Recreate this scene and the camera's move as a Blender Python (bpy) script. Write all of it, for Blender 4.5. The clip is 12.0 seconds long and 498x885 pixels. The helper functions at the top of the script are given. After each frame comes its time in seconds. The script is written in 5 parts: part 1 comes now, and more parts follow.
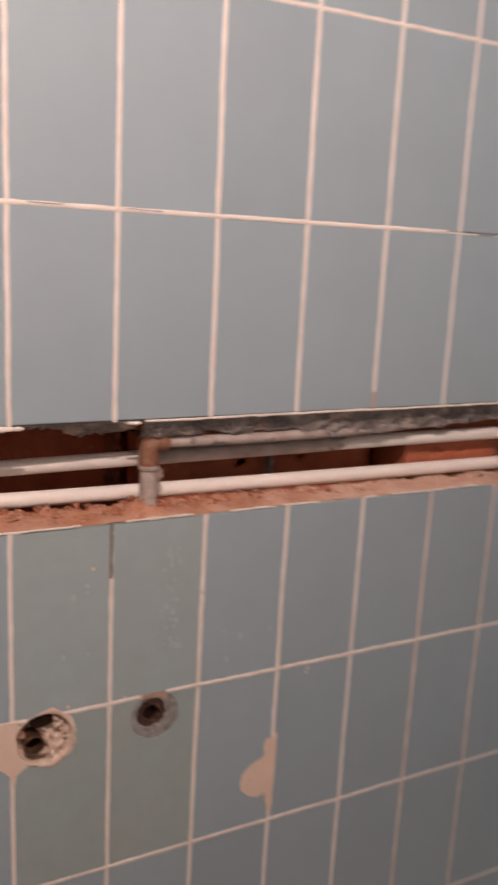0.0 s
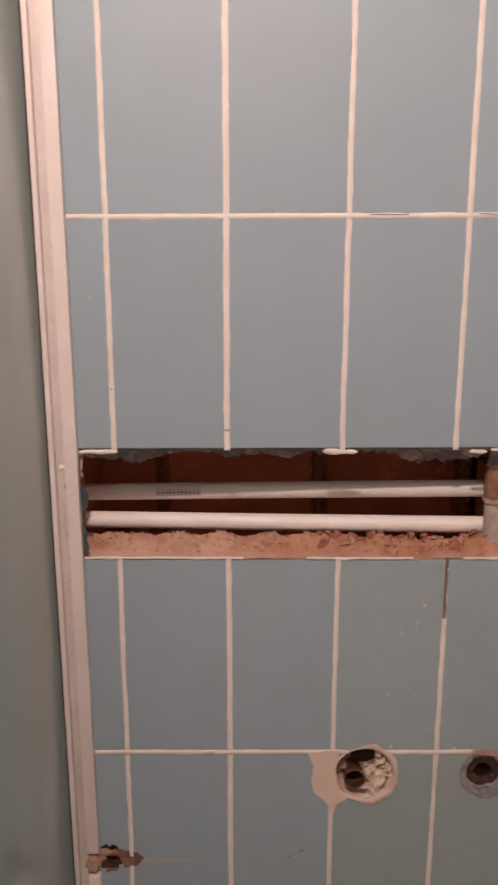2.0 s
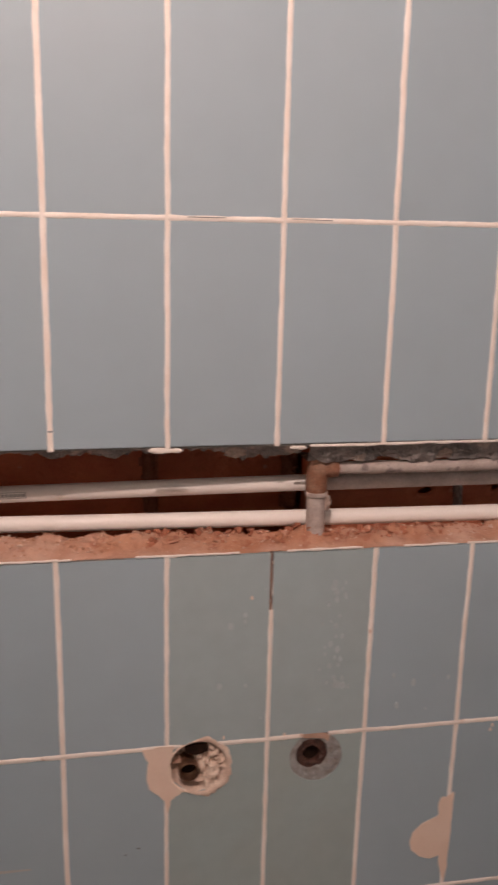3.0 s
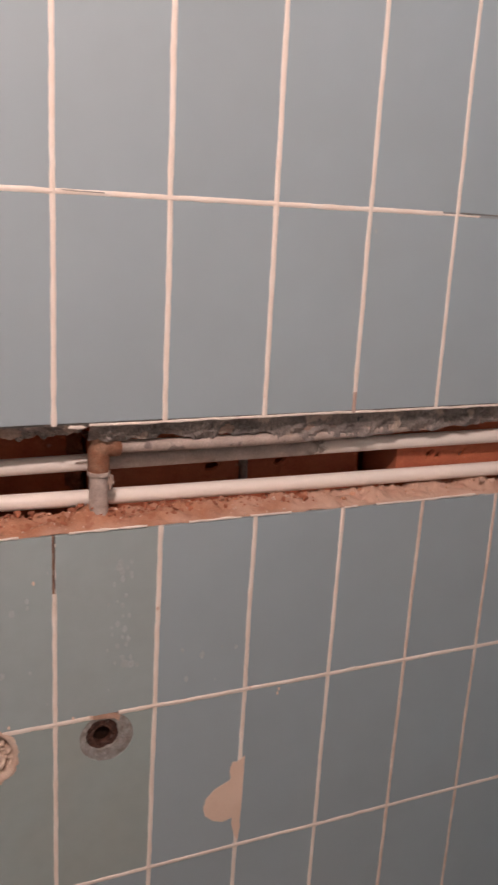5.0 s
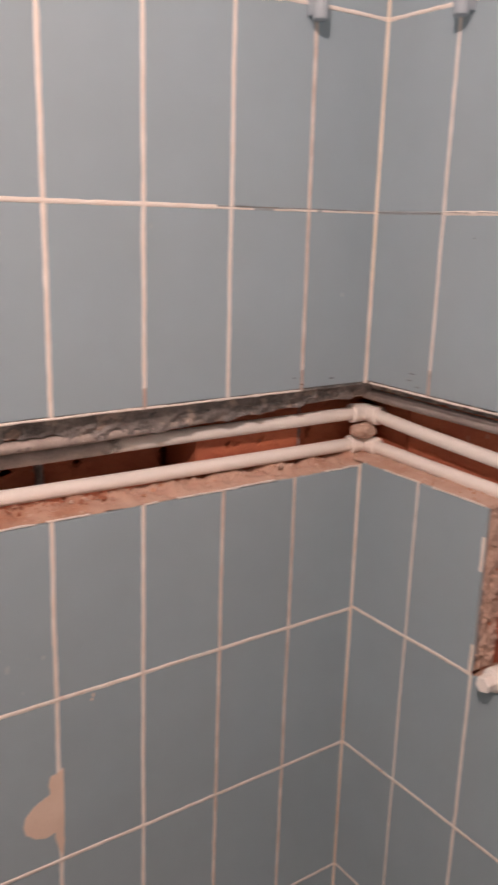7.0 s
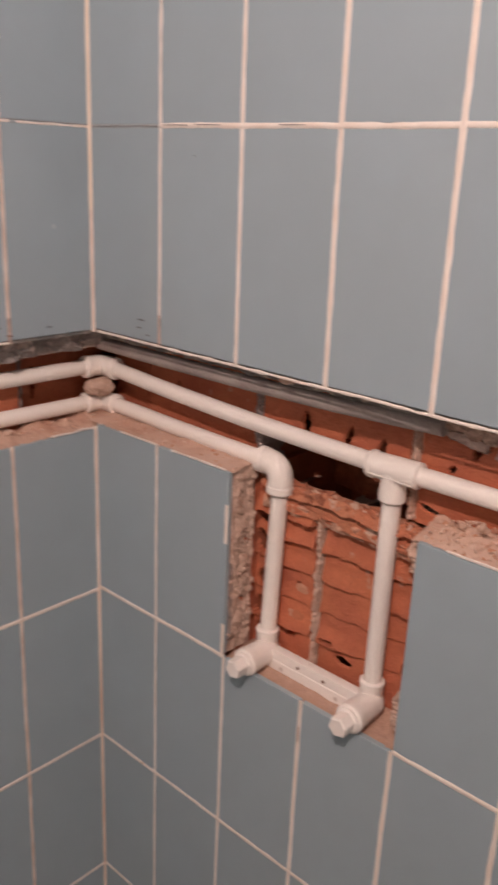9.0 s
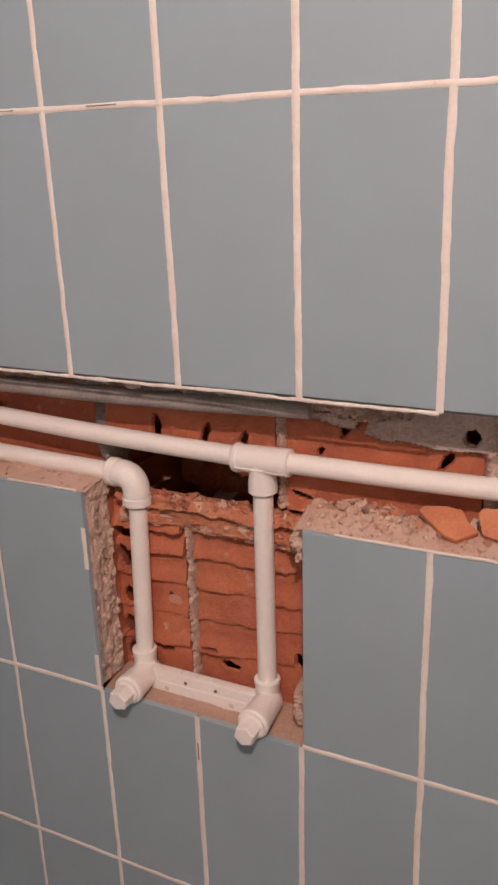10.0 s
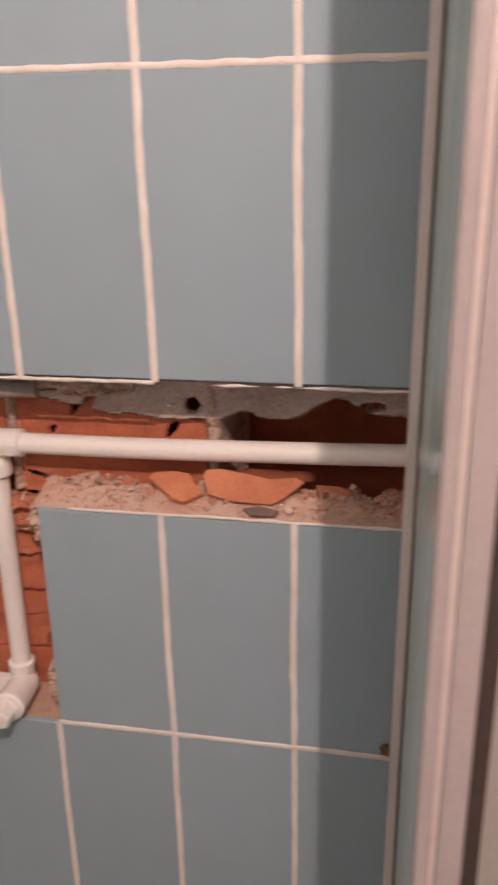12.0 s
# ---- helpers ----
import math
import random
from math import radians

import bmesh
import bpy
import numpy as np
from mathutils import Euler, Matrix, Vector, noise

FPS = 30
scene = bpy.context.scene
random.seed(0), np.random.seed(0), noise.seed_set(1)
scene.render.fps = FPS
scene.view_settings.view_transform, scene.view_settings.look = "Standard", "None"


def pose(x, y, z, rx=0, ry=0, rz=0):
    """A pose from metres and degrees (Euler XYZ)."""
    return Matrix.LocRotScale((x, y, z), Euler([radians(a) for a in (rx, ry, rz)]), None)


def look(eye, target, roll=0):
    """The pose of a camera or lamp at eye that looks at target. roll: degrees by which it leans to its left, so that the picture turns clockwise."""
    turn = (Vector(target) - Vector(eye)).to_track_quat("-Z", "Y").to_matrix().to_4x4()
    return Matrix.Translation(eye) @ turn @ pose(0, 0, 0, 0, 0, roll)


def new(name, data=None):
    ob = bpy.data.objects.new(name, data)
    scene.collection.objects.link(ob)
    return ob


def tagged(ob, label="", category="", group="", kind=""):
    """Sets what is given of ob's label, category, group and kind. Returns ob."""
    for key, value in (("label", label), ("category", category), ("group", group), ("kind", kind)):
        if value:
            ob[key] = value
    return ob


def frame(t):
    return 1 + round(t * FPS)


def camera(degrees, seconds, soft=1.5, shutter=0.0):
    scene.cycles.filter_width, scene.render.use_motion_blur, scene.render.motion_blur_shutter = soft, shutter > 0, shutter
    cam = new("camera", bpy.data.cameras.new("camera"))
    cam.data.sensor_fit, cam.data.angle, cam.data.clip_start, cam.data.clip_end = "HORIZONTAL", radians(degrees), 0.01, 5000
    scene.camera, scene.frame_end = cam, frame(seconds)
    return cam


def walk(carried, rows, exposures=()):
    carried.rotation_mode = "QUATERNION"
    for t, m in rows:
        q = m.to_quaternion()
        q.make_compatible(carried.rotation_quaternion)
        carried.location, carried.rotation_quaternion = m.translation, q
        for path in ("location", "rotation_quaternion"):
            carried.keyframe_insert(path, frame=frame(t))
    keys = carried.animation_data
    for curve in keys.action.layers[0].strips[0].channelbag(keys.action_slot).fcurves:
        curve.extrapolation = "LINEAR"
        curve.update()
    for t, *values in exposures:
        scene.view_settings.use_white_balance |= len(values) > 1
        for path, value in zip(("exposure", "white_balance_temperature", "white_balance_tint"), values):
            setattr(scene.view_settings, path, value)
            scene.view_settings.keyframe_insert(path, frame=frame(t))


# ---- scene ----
cam = camera(33.62, 12.0, 2.5, 0.55)
PATH = [
    (0, (-1.293, -1.175, 1.643), (-0.415, 0.567, 1.202), 2.7),
    (0.2, (-1.255, -1.128, 1.642), (-0.534, 0.681, 1.19), 2.6),
    (0.5, (-1.196, -1.116, 1.642), (-0.943, 0.814, 1.183), 0.4),
    (1, (-1.205, -1.119, 1.652), (-1.228, 0.827, 1.194), -0.6),
    (1.2, (-1.205, -1.118, 1.652), (-1.243, 0.83, 1.199), -0.4),
    (1.5, (-1.217, -1.108, 1.652), (-1.258, 0.84, 1.2), -0.3),
    (2, (-1.196, -1.1, 1.66), (-1.223, 0.846, 1.2), -0.2),
    (2.5, (-1.172, -1.106, 1.672), (-1.017, 0.83, 1.195), 0.4),
    (3, (-1.159, -1.113, 1.666), (-0.831, 0.805, 1.201), 1.0),
    (3.5, (-1.15, -1.118, 1.67), (-0.682, 0.768, 1.195), 1.6),
    (3.7, (-1.142, -1.117, 1.673), (-0.625, 0.753, 1.189), 1.7),
    (5.3, (-1.082, -1.108, 1.683), (-0.302, 0.654, 1.148), 2.7),
    (5.5, (-1.065, -1.122, 1.685), (-0.262, 0.63, 1.15), 2.3),
    (6, (-1.057, -1.131, 1.687), (-0.135, 0.563, 1.159), 2.1),
    (6.5, (-1.049, -1.132, 1.69), (-0.078, 0.534, 1.157), 2.1),
    (7, (-1.035, -1.137, 1.682), (0.051, 0.46, 1.159), 1.6),
    (7.5, (-0.955, -1.137, 1.672), (0.267, 0.354, 1.139), 1.4),
    (7.7, (-0.905, -1.117, 1.661), (0.323, 0.366, 1.12), 1.3),
    (9.3, (-0.766, -1.054, 1.653), (0.721, 0.106, 0.986), 2.3),
    (9.5, (-0.757, -1.017, 1.655), (0.838, -0.01, 0.989), 0.3),
    (10, (-0.775, -0.96, 1.649), (0.9, -0.093, 0.984), -1.9),
    (10.5, (-0.798, -0.947, 1.631), (0.932, -0.199, 0.963), -2.4),
    (11, (-0.811, -0.95, 1.633), (0.972, -0.344, 0.957), -1.3),
    (11.5, (-0.805, -0.981, 1.633), (1.009, -0.484, 0.954), -0.6),
    (12, (-0.788, -1.039, 1.639), (1.045, -0.651, 0.939), -1.0),
]
EXPOSURES = [(0.0, -0.10), (1.0, -0.34), (2.0, -0.34), (3.5, -0.20), (5.5, -0.06), (6.5, 0.02), (7.5, 0.10), (9.5, -0.03), (10.5, -0.03), (12.0, 0.03)]
walk(cam, [(t, look(eye, target, roll)) for t, eye, target, roll in PATH], EXPOSURES)

# ---- light ----
world = bpy.data.worlds.new("world")
scene.world = world
world.use_nodes = True
world.node_tree.nodes["Background"].inputs[0].default_value = (0.9, 0.75, 0.65, 1)
world.node_tree.nodes["Background"].inputs[1].default_value = 0.003
LAMP = (-1.30, -1.219, 2.66)
bulb = bpy.data.lights.new("lamp_light", "POINT")
bulb.energy, bulb.color, bulb.shadow_soft_size = 79.0, (1.0, 0.76, 0.68), 0.011
new("lamp_light", bulb).location = LAMP


# ---- materials ----
def mat(name, col, rough=0.6, col2=None, big=9.0, fine=160.0, mix=0.5, bump=0.15, dist=0.002, metal=0.0,
        rough_var=0.1, spec=0.5, col3=None, cut3=0.62, big3=30.0, own=0.0, bits=None, blend_to=None):
    """A two-scale material: a broad drift between col and col2, fine grain, patches of col3, and relief from the grain."""
    m = bpy.data.materials.new(name)
    m.use_nodes = True
    t = m.node_tree
    bsdf = t.nodes["Principled BSDF"]
    co = t.nodes.new("ShaderNodeTexCoord")
    info = t.nodes.new("ShaderNodeObjectInfo")
    shift = t.nodes.new("ShaderNodeVectorMath")
    shift.operation = "MULTIPLY_ADD"
    shift.inputs[1].default_value = (17.0, 5.0, 11.0)
    t.links.new(info.outputs["Random"], shift.inputs[0])
    t.links.new(co.outputs["Object"], shift.inputs[2])

    def grain(scale, detail):
        n = t.nodes.new("ShaderNodeTexNoise")
        n.inputs["Scale"].default_value, n.inputs["Detail"].default_value = scale, detail
        t.links.new(shift.outputs[0], n.inputs["Vector"])
        return n

    def blend(a, b, fac, how="MIX"):
        x = t.nodes.new("ShaderNodeMix")
        x.data_type, x.blend_type = "RGBA", how
        for sock, v in ((x.inputs["Factor"], fac), (x.inputs["A"], a), (x.inputs["B"], b)):
            if isinstance(v, (tuple, float)):
                sock.default_value = v if isinstance(v, float) else (*v, 1)
            else:
                t.links.new(v, sock)
        return x.outputs["Result"]

    def ramp(src, lo, hi, a=0.0, b=1.0):
        r = t.nodes.new("ShaderNodeMapRange")
        for i, v in enumerate((lo, hi, a, b)):
            r.inputs[i + 1].default_value = v
        t.links.new(src, r.inputs[0])
        return r.outputs[0]

    nb, nf = grain(big, 4.0), grain(fine, 5.0)
    colour = blend(col, col2 or tuple(c * 0.86 for c in col), ramp(nb.outputs["Fac"], 0.35, 0.65))
    grey = t.nodes.new("ShaderNodeCombineColor")
    lum = ramp(nf.outputs["Fac"], 0.3, 0.7, 1 - 0.35 * mix, 1 + 0.35 * mix)
    for i in range(3):
        t.links.new(lum, grey.inputs[i])
    colour = blend(colour, grey.outputs[0], 1.0, "MULTIPLY")
    if col3:
        n3 = grain(big3, 6.0)
        colour = blend(colour, col3, ramp(n3.outputs["Fac"], cut3, cut3 + 0.06))
    if own:
        tone = t.nodes.new("ShaderNodeCombineColor")
        v = ramp(info.outputs["Random"], 0.0, 1.0, 1 - own, 1 + own)
        for i in range(3):
            t.links.new(v, tone.inputs[i])
        colour = blend(colour, tone.outputs[0], 1.0, "MULTIPLY")
    if bits:
        geo = t.nodes.new("ShaderNodeNewGeometry")
        colour = blend(colour, bits, ramp(geo.outputs["Random Per Island"], 0.55, 1.0, 0.0, 0.9))
    if blend_to:
        where = t.nodes.new("ShaderNodeAttribute")
        where.attribute_name = "blend"
        colour = blend(colour, blend_to, where.outputs["Fac"])
    t.links.new(colour, bsdf.inputs["Base Color"])
    t.links.new(ramp(nb.outputs["Fac"], 0.3, 0.7, max(rough - rough_var, 0.02), min(rough + rough_var, 1)), bsdf.inputs["Roughness"])
    bsdf.inputs["Metallic"].default_value = metal
    bsdf.inputs["Specular IOR Level"].default_value = spec
    if bump:
        b = t.nodes.new("ShaderNodeBump")
        b.inputs["Strength"].default_value, b.inputs["Distance"].default_value = bump, dist
        t.links.new(nf.outputs["Fac"], b.inputs["Height"])
        t.links.new(b.outputs[0], bsdf.inputs["Normal"])
    return m


TILE = mat("glazed_tile", (0.336, 0.425, 0.482), 0.42, (0.329, 0.412, 0.462), big=4, fine=14, mix=0.05, bump=0.05, dist=0.0015, rough_var=0.0, own=0.03, spec=0.36)
HAZED = mat("hazed_tile", (0.348, 0.432, 0.456), 0.45, (0.342, 0.416, 0.434), big=7, fine=40, mix=0.08, bump=0.05, dist=0.0012, rough_var=0.0, own=0.02, spec=0.35)
HAZED_WARM = mat("stained_tile", (0.338, 0.422, 0.432), 0.45, (0.346, 0.412, 0.408), big=7, fine=40, mix=0.08, bump=0.05, dist=0.0012, rough_var=0.0, own=0.02, spec=0.35)
GROUT = mat("grout", (0.87, 0.81, 0.76), 0.7, (0.82, 0.73, 0.66), big=26, fine=300, mix=0.1, bump=0.2, dist=0.0005, col3=(0.58, 0.40, 0.31), cut3=0.70, big3=38)
FILLER = mat("filler", (0.80, 0.64, 0.535), 0.75, (0.76, 0.595, 0.49), big=18, fine=200, mix=0.06, bump=0.15, dist=0.0006)
STAIN = mat("stained_joint", (0.17, 0.08, 0.05), 0.8, (0.32, 0.2, 0.15), big=60, fine=300, mix=0.7)
DARKJOINT = mat("open_joint", (0.16, 0.16, 0.16), 0.8, (0.3, 0.28, 0.26), big=60, fine=300)
PVC = mat("white_plastic", (0.93, 0.885, 0.85), 0.42, (0.91, 0.86, 0.82), big=20, fine=260, mix=0.06, bump=0.05, dist=0.0005)
PRINT = mat("grey_print", (0.28, 0.27, 0.27), 0.5, (0.5, 0.48, 0.47), big=200, fine=500)
# dark reddish mortar of the joints deep in the chase
BACKJOINT = mat("reddish_joint", (0.30, 0.13, 0.085), 0.9, (0.24, 0.10, 0.065), big=30, fine=300, mix=0.4, bump=0.3, dist=0.001, spec=0.2)
BRICK = mat("clay_brick", (0.53, 0.172, 0.086), 0.85, (0.44, 0.135, 0.075), big=14, fine=260, mix=0.22, bump=0.3, dist=0.001, col3=(0.55, 0.36, 0.28), cut3=0.68, big3=22, own=0.06)
SHARD = mat("clay_shard", (0.59, 0.225, 0.115), 0.8, (0.51, 0.18, 0.095), big=25, fine=300, mix=0.25, bump=0.3, dist=0.0008)
RIM = mat("broken_brick", (0.52, 0.225, 0.13), 0.95, (0.46, 0.155, 0.085), big=24, fine=420, mix=0.4, bump=0.4, dist=0.0012, col3=(0.60, 0.43, 0.34), cut3=0.60, big3=34)
RUBBLE = mat("plaster_rubble", (0.63, 0.465, 0.385), 0.95, (0.55, 0.35, 0.265), big=30, fine=400, mix=0.4, bump=0.45, dist=0.0012, col3=(0.4, 0.15, 0.08), cut3=0.67, big3=55)
CRUMBS = mat("plaster_crumbs", (0.66, 0.50, 0.42), 0.95, (0.56, 0.37, 0.28), big=30, fine=400, mix=0.3, bump=0.3, dist=0.0008, bits=(0.50, 0.22, 0.12))
REDCRUMBS = mat("brick_crumbs", (0.40, 0.155, 0.09), 0.95, (0.30, 0.11, 0.065), big=30, fine=400, mix=0.3, bump=0.3, dist=0.0008, bits=(0.50, 0.28, 0.20))
DUSTCRUMBS = mat("dust_crumbs", (0.50, 0.27, 0.18), 0.95, (0.42, 0.20, 0.12), big=30, fine=400, mix=0.3, bump=0.3, dist=0.0008, bits=(0.60, 0.42, 0.33))
LEDGE = mat("ledge_dust", (0.48, 0.25, 0.16), 0.95, (0.38, 0.165, 0.095), big=18, fine=420, mix=0.4, bump=0.4, dist=0.0015, col3=(0.36, 0.14, 0.08), cut3=0.58, big3=40, blend_to=(0.60, 0.425, 0.345))
DARKSHARD = mat("dark_shard", (0.15, 0.10, 0.08), 0.85, (0.24, 0.16, 0.13), big=60, fine=300, mix=0.5)
CRUST = mat("white_plaster", (0.74, 0.61, 0.52), 0.95, (0.62, 0.46, 0.37), big=40, fine=380, mix=0.4, bump=0.5, dist=0.0015)
SILL = mat("sill_plaster", (0.50, 0.335, 0.26), 0.95, (0.44, 0.28, 0.21), big=24, fine=380, mix=0.4, bump=0.4, dist=0.0012)
TORN = mat("dark_tile_piece", (0.05, 0.065, 0.08), 0.6, (0.09, 0.1, 0.115), big=60, fine=300, mix=0.4)
PLASTER = mat("plaster", (0.46, 0.36, 0.31), 0.95, (0.38, 0.28, 0.24), big=20, fine=300, mix=0.5, bump=0.6, dist=0.002)
MORTAR = mat("lime_mortar", (0.63, 0.465, 0.385), 0.95, (0.48, 0.33, 0.265), big=50, fine=380, mix=0.5, bump=0.6, dist=0.002)
BEDMORTAR = mat("bed_mortar", (0.58, 0.36, 0.27), 0.95, (0.52, 0.27, 0.18), big=22, fine=320, mix=0.3, bump=0.35, dist=0.001, col3=(0.47, 0.17, 0.09), cut3=0.60, big3=26)
CEMENT = mat("grey_cement", (0.36, 0.32, 0.305), 0.85, (0.21, 0.19, 0.185), big=26, fine=300, mix=0.6, bump=0.7, dist=0.002, col3=(0.54, 0.45, 0.40), cut3=0.57, big3=34)
GREYPLASTER = mat("grey_plaster", (0.33, 0.285, 0.27), 0.9, (0.27, 0.22, 0.21), big=18, fine=300, mix=0.4, bump=0.5, dist=0.0015)
SKIN = mat("old_plaster", (0.60, 0.47, 0.43), 0.9, (0.50, 0.385, 0.35), big=16, fine=240, mix=0.4, bump=0.6, dist=0.002, col3=(0.46, 0.29, 0.225), cut3=0.64, big3=22)
DARKRUST_VOID = mat("dark_rust_and_void", (0.026, 0.010, 0.007), 0.55, (0.085, 0.036, 0.026), big=90, fine=420, mix=0.6, bump=0.6, dist=0.001)
RUST = mat("rusty_metal", (0.26, 0.11, 0.06), 0.75, (0.34, 0.2, 0.14), big=60, fine=420, mix=0.6, bump=0.6, dist=0.001, metal=0.25)
ZINC = mat("zinc_pipe", (0.52, 0.45, 0.42), 0.6, (0.40, 0.33, 0.3), big=60, fine=400, mix=0.5, bump=0.4, dist=0.0008, metal=0.1)
COPPER = mat("dull_copper", (0.34, 0.20, 0.13), 0.38, (0.16, 0.085, 0.055), big=70, fine=300, mix=0.4, metal=0.7)
# near-black colour painted as the shade inside bores and openings
VOIDSHADE = mat("cavity_shade", (0.012, 0.007, 0.006), 0.95, (0.025, 0.013, 0.009), big=60, fine=300, spec=0.05)
ALU = mat("painted_aluminium", (0.82, 0.745, 0.71), 0.45, (0.78, 0.70, 0.665), big=12, fine=240, mix=0.08, bump=0.1, dist=0.0006)
# white aluminium of the door stile, darkened in colour to lower its lit brightness
STILE = mat("dimmed_aluminium", (0.38, 0.34, 0.34), 0.5, (0.345, 0.305, 0.305), big=12, fine=240, mix=0.1, bump=0.1, dist=0.0006)
ALUDARK = mat("profile_groove", (0.68, 0.61, 0.575), 0.55, (0.62, 0.55, 0.52), big=20, fine=240, mix=0.15)
SEAL = mat("rubber_seal", (0.05, 0.035, 0.03), 0.6, big=30, fine=300)
FROST = mat("frosted_panel", (0.60, 0.675, 0.64), 0.13, (0.58, 0.65, 0.615), big=4, fine=500, mix=0.03, bump=0.02, dist=0.0003, rough_var=0.02)
tree = FROST.node_tree
glow, join, out_node = tree.nodes.new("ShaderNodeBsdfTranslucent"), tree.nodes.new("ShaderNodeMixShader"), tree.nodes["Material Output"]
glow.inputs["Color"].default_value = (0.80, 0.92, 0.94, 1)
join.inputs[0].default_value = 0.36
tree.links.new(tree.nodes["Principled BSDF"].outputs[0], join.inputs[1])
tree.links.new(glow.outputs[0], join.inputs[2])
tree.links.new(join.outputs[0], out_node.inputs["Surface"])
BRACKET = mat("grey_plastic", (0.40, 0.46, 0.52), 0.4, (0.37, 0.43, 0.48), big=40, fine=300, mix=0.08, bump=0.1, dist=0.0005)
PAINT = mat("wall_paint", (0.54, 0.51, 0.485), 0.8, (0.51, 0.48, 0.455), big=2, fine=90, mix=0.1, bump=0.15)
FLOORING = mat("floor_tile", (0.30, 0.27, 0.25), 0.5, (0.26, 0.23, 0.21), big=3, fine=80, mix=0.3)
GLOBE = mat("opal_glass", (0.8, 0.78, 0.75), 0.3, fine=80, mix=0.02)
globe_bsdf = GLOBE.node_tree.nodes["Principled BSDF"]
globe_bsdf.inputs["Emission Color"].default_value = (1.0, 0.76, 0.66, 1)
globe_bsdf.inputs["Emission Strength"].default_value = 6.0

# ---- helpers of this scene ----
MA = Matrix.Translation((0, 0, -0.003))  # wall_north: u along +x, depth along +y
# wall_east: u along -y, depth along +x; it stands 1.3 degrees out of square, and the corner is at u = -0.0105
EAST0 = -0.0105
MB = Matrix.Translation((-0.0017, 0, 0.0025)) @ Matrix.Rotation(radians(1.32), 4, "Z") @ Matrix(((0, 1, 0, 0), (-1, 0, 0, 0), (0, 0, 1, 0), (0, 0, 0, 1))) @ Matrix.Translation((-EAST0, 0, 0))
PI = math.pi


def nz(x, y, z=0.0, f=1.0):
    return noise.noise(Vector((x * f, y * f, z * f)))


def fract(x, y, z=0.0, f=1.0, octaves=4):
    return sum(nz(x, y, z + 3.1 * i, f * 2 ** i) / 2 ** i for i in range(octaves))


def obj(name, verts, faces, material, parent=None, m=None, label="", smooth=False):
    me = bpy.data.meshes.new(name)
    me.from_pydata([tuple(v) for v in verts], [], faces)
    me.materials.append(material)
    if smooth:
        me.polygons.foreach_set("use_smooth", [True] * len(me.polygons))
    me.update()
    ob = new(name, me)
    if parent is not None:
        ob.parent = parent
    if m is not None:
        ob.matrix_basis = m
    if label:
        tagged(ob, label)
    return ob


def part(name, bm, material, parent=None, label="", m=None, smooth=True):
    bmesh.ops.recalc_face_normals(bm, faces=bm.faces)
    me = bpy.data.meshes.new(name)
    bm.to_mesh(me)
    bm.free()
    me.materials.append(material)
    me.polygons.foreach_set("use_smooth", [smooth] * len(me.polygons))
    if smooth:
        me.set_sharp_from_angle(angle=radians(38))
    ob = new(name, me)
    if parent is not None:
        ob.parent = parent
    if m is not None:
        ob.matrix_basis = m
    if label:
        tagged(ob, label)
    return ob


def thing(name, label, category, group="", kind="", at=(0, 0, 0)):
    e = new(name)
    e.location = at
    return tagged(e, label, category, group, kind)


def box(bm, lo, hi, bevel=0.0, m=None):
    made = bmesh.ops.create_cube(bm, size=1.0)["verts"]
    for v in made:
        v.co = Vector([l + (c + 0.5) * (h - l) for c, l, h in zip(v.co, lo, hi)])
    if bevel:
        edges = list({e for v in made for e in v.link_edges})
        out = bmesh.ops.bevel(bm, geom=edges, offset=bevel, segments=2, affect="EDGES", profile=0.6)
        made = list({v for f in out["faces"] for v in f.verts} | {v for v in made if v.is_valid})
    if m is not None:
        bmesh.ops.transform(bm, matrix=m, verts=made)
    return bm


def tube(bm, pts, radii, seg=20, caps=True):
    """A round bar through pts, with a radius at each."""
    pts = [Vector(p) for p in pts]
    if not isinstance(radii, (list, tuple)):
        radii = [radii] * len(pts)
    rings, up = [], None
    for i, p in enumerate(pts):
        ahead = (pts[min(i + 1, len(pts) - 1)] - pts[max(i - 1, 0)]).normalized()
        if up is None:
            up = ahead.orthogonal().normalized()
        side = ahead.cross(up).normalized()
        up = side.cross(ahead).normalized()
        rings.append([bm.verts.new(p + radii[i] * (math.cos(a) * up + math.sin(a) * side)) for a in (2 * PI * k / seg for k in range(seg))])
    for a, b in zip(rings, rings[1:]):
        for k in range(seg):
            bm.faces.new((a[k], a[(k + 1) % seg], b[(k + 1) % seg], b[k]))
    if caps:
        bm.faces.new(rings[0][::-1])
        bm.faces.new(rings[-1])
    return bm


def bend(a, b, c, r, n=8):
    """Points from a to c that round the corner b with radius r."""
    a, b, c = Vector(a), Vector(b), Vector(c)
    p, q = b + (a - b).normalized() * r, b + (c - b).normalized() * r
    return [p * (1 - s) ** 2 + b * 2 * s * (1 - s) + q * s * s for s in (i / n for i in range(n + 1))]


def sheet(us, vs, fn):
    """A grid of fn(u, v), as vertices and quads."""
    verts = [fn(u, v) for v in vs for u in us]
    n = len(us)
    faces = [(j * n + i, j * n + i + 1, (j + 1) * n + i + 1, (j + 1) * n + i) for j in range(len(vs) - 1) for i in range(n - 1)]
    return verts, faces


def steps(a, b, res):
    n = max(2, round(abs(b - a) / res))
    return [a + (b - a) * i / n for i in range(n + 1)]


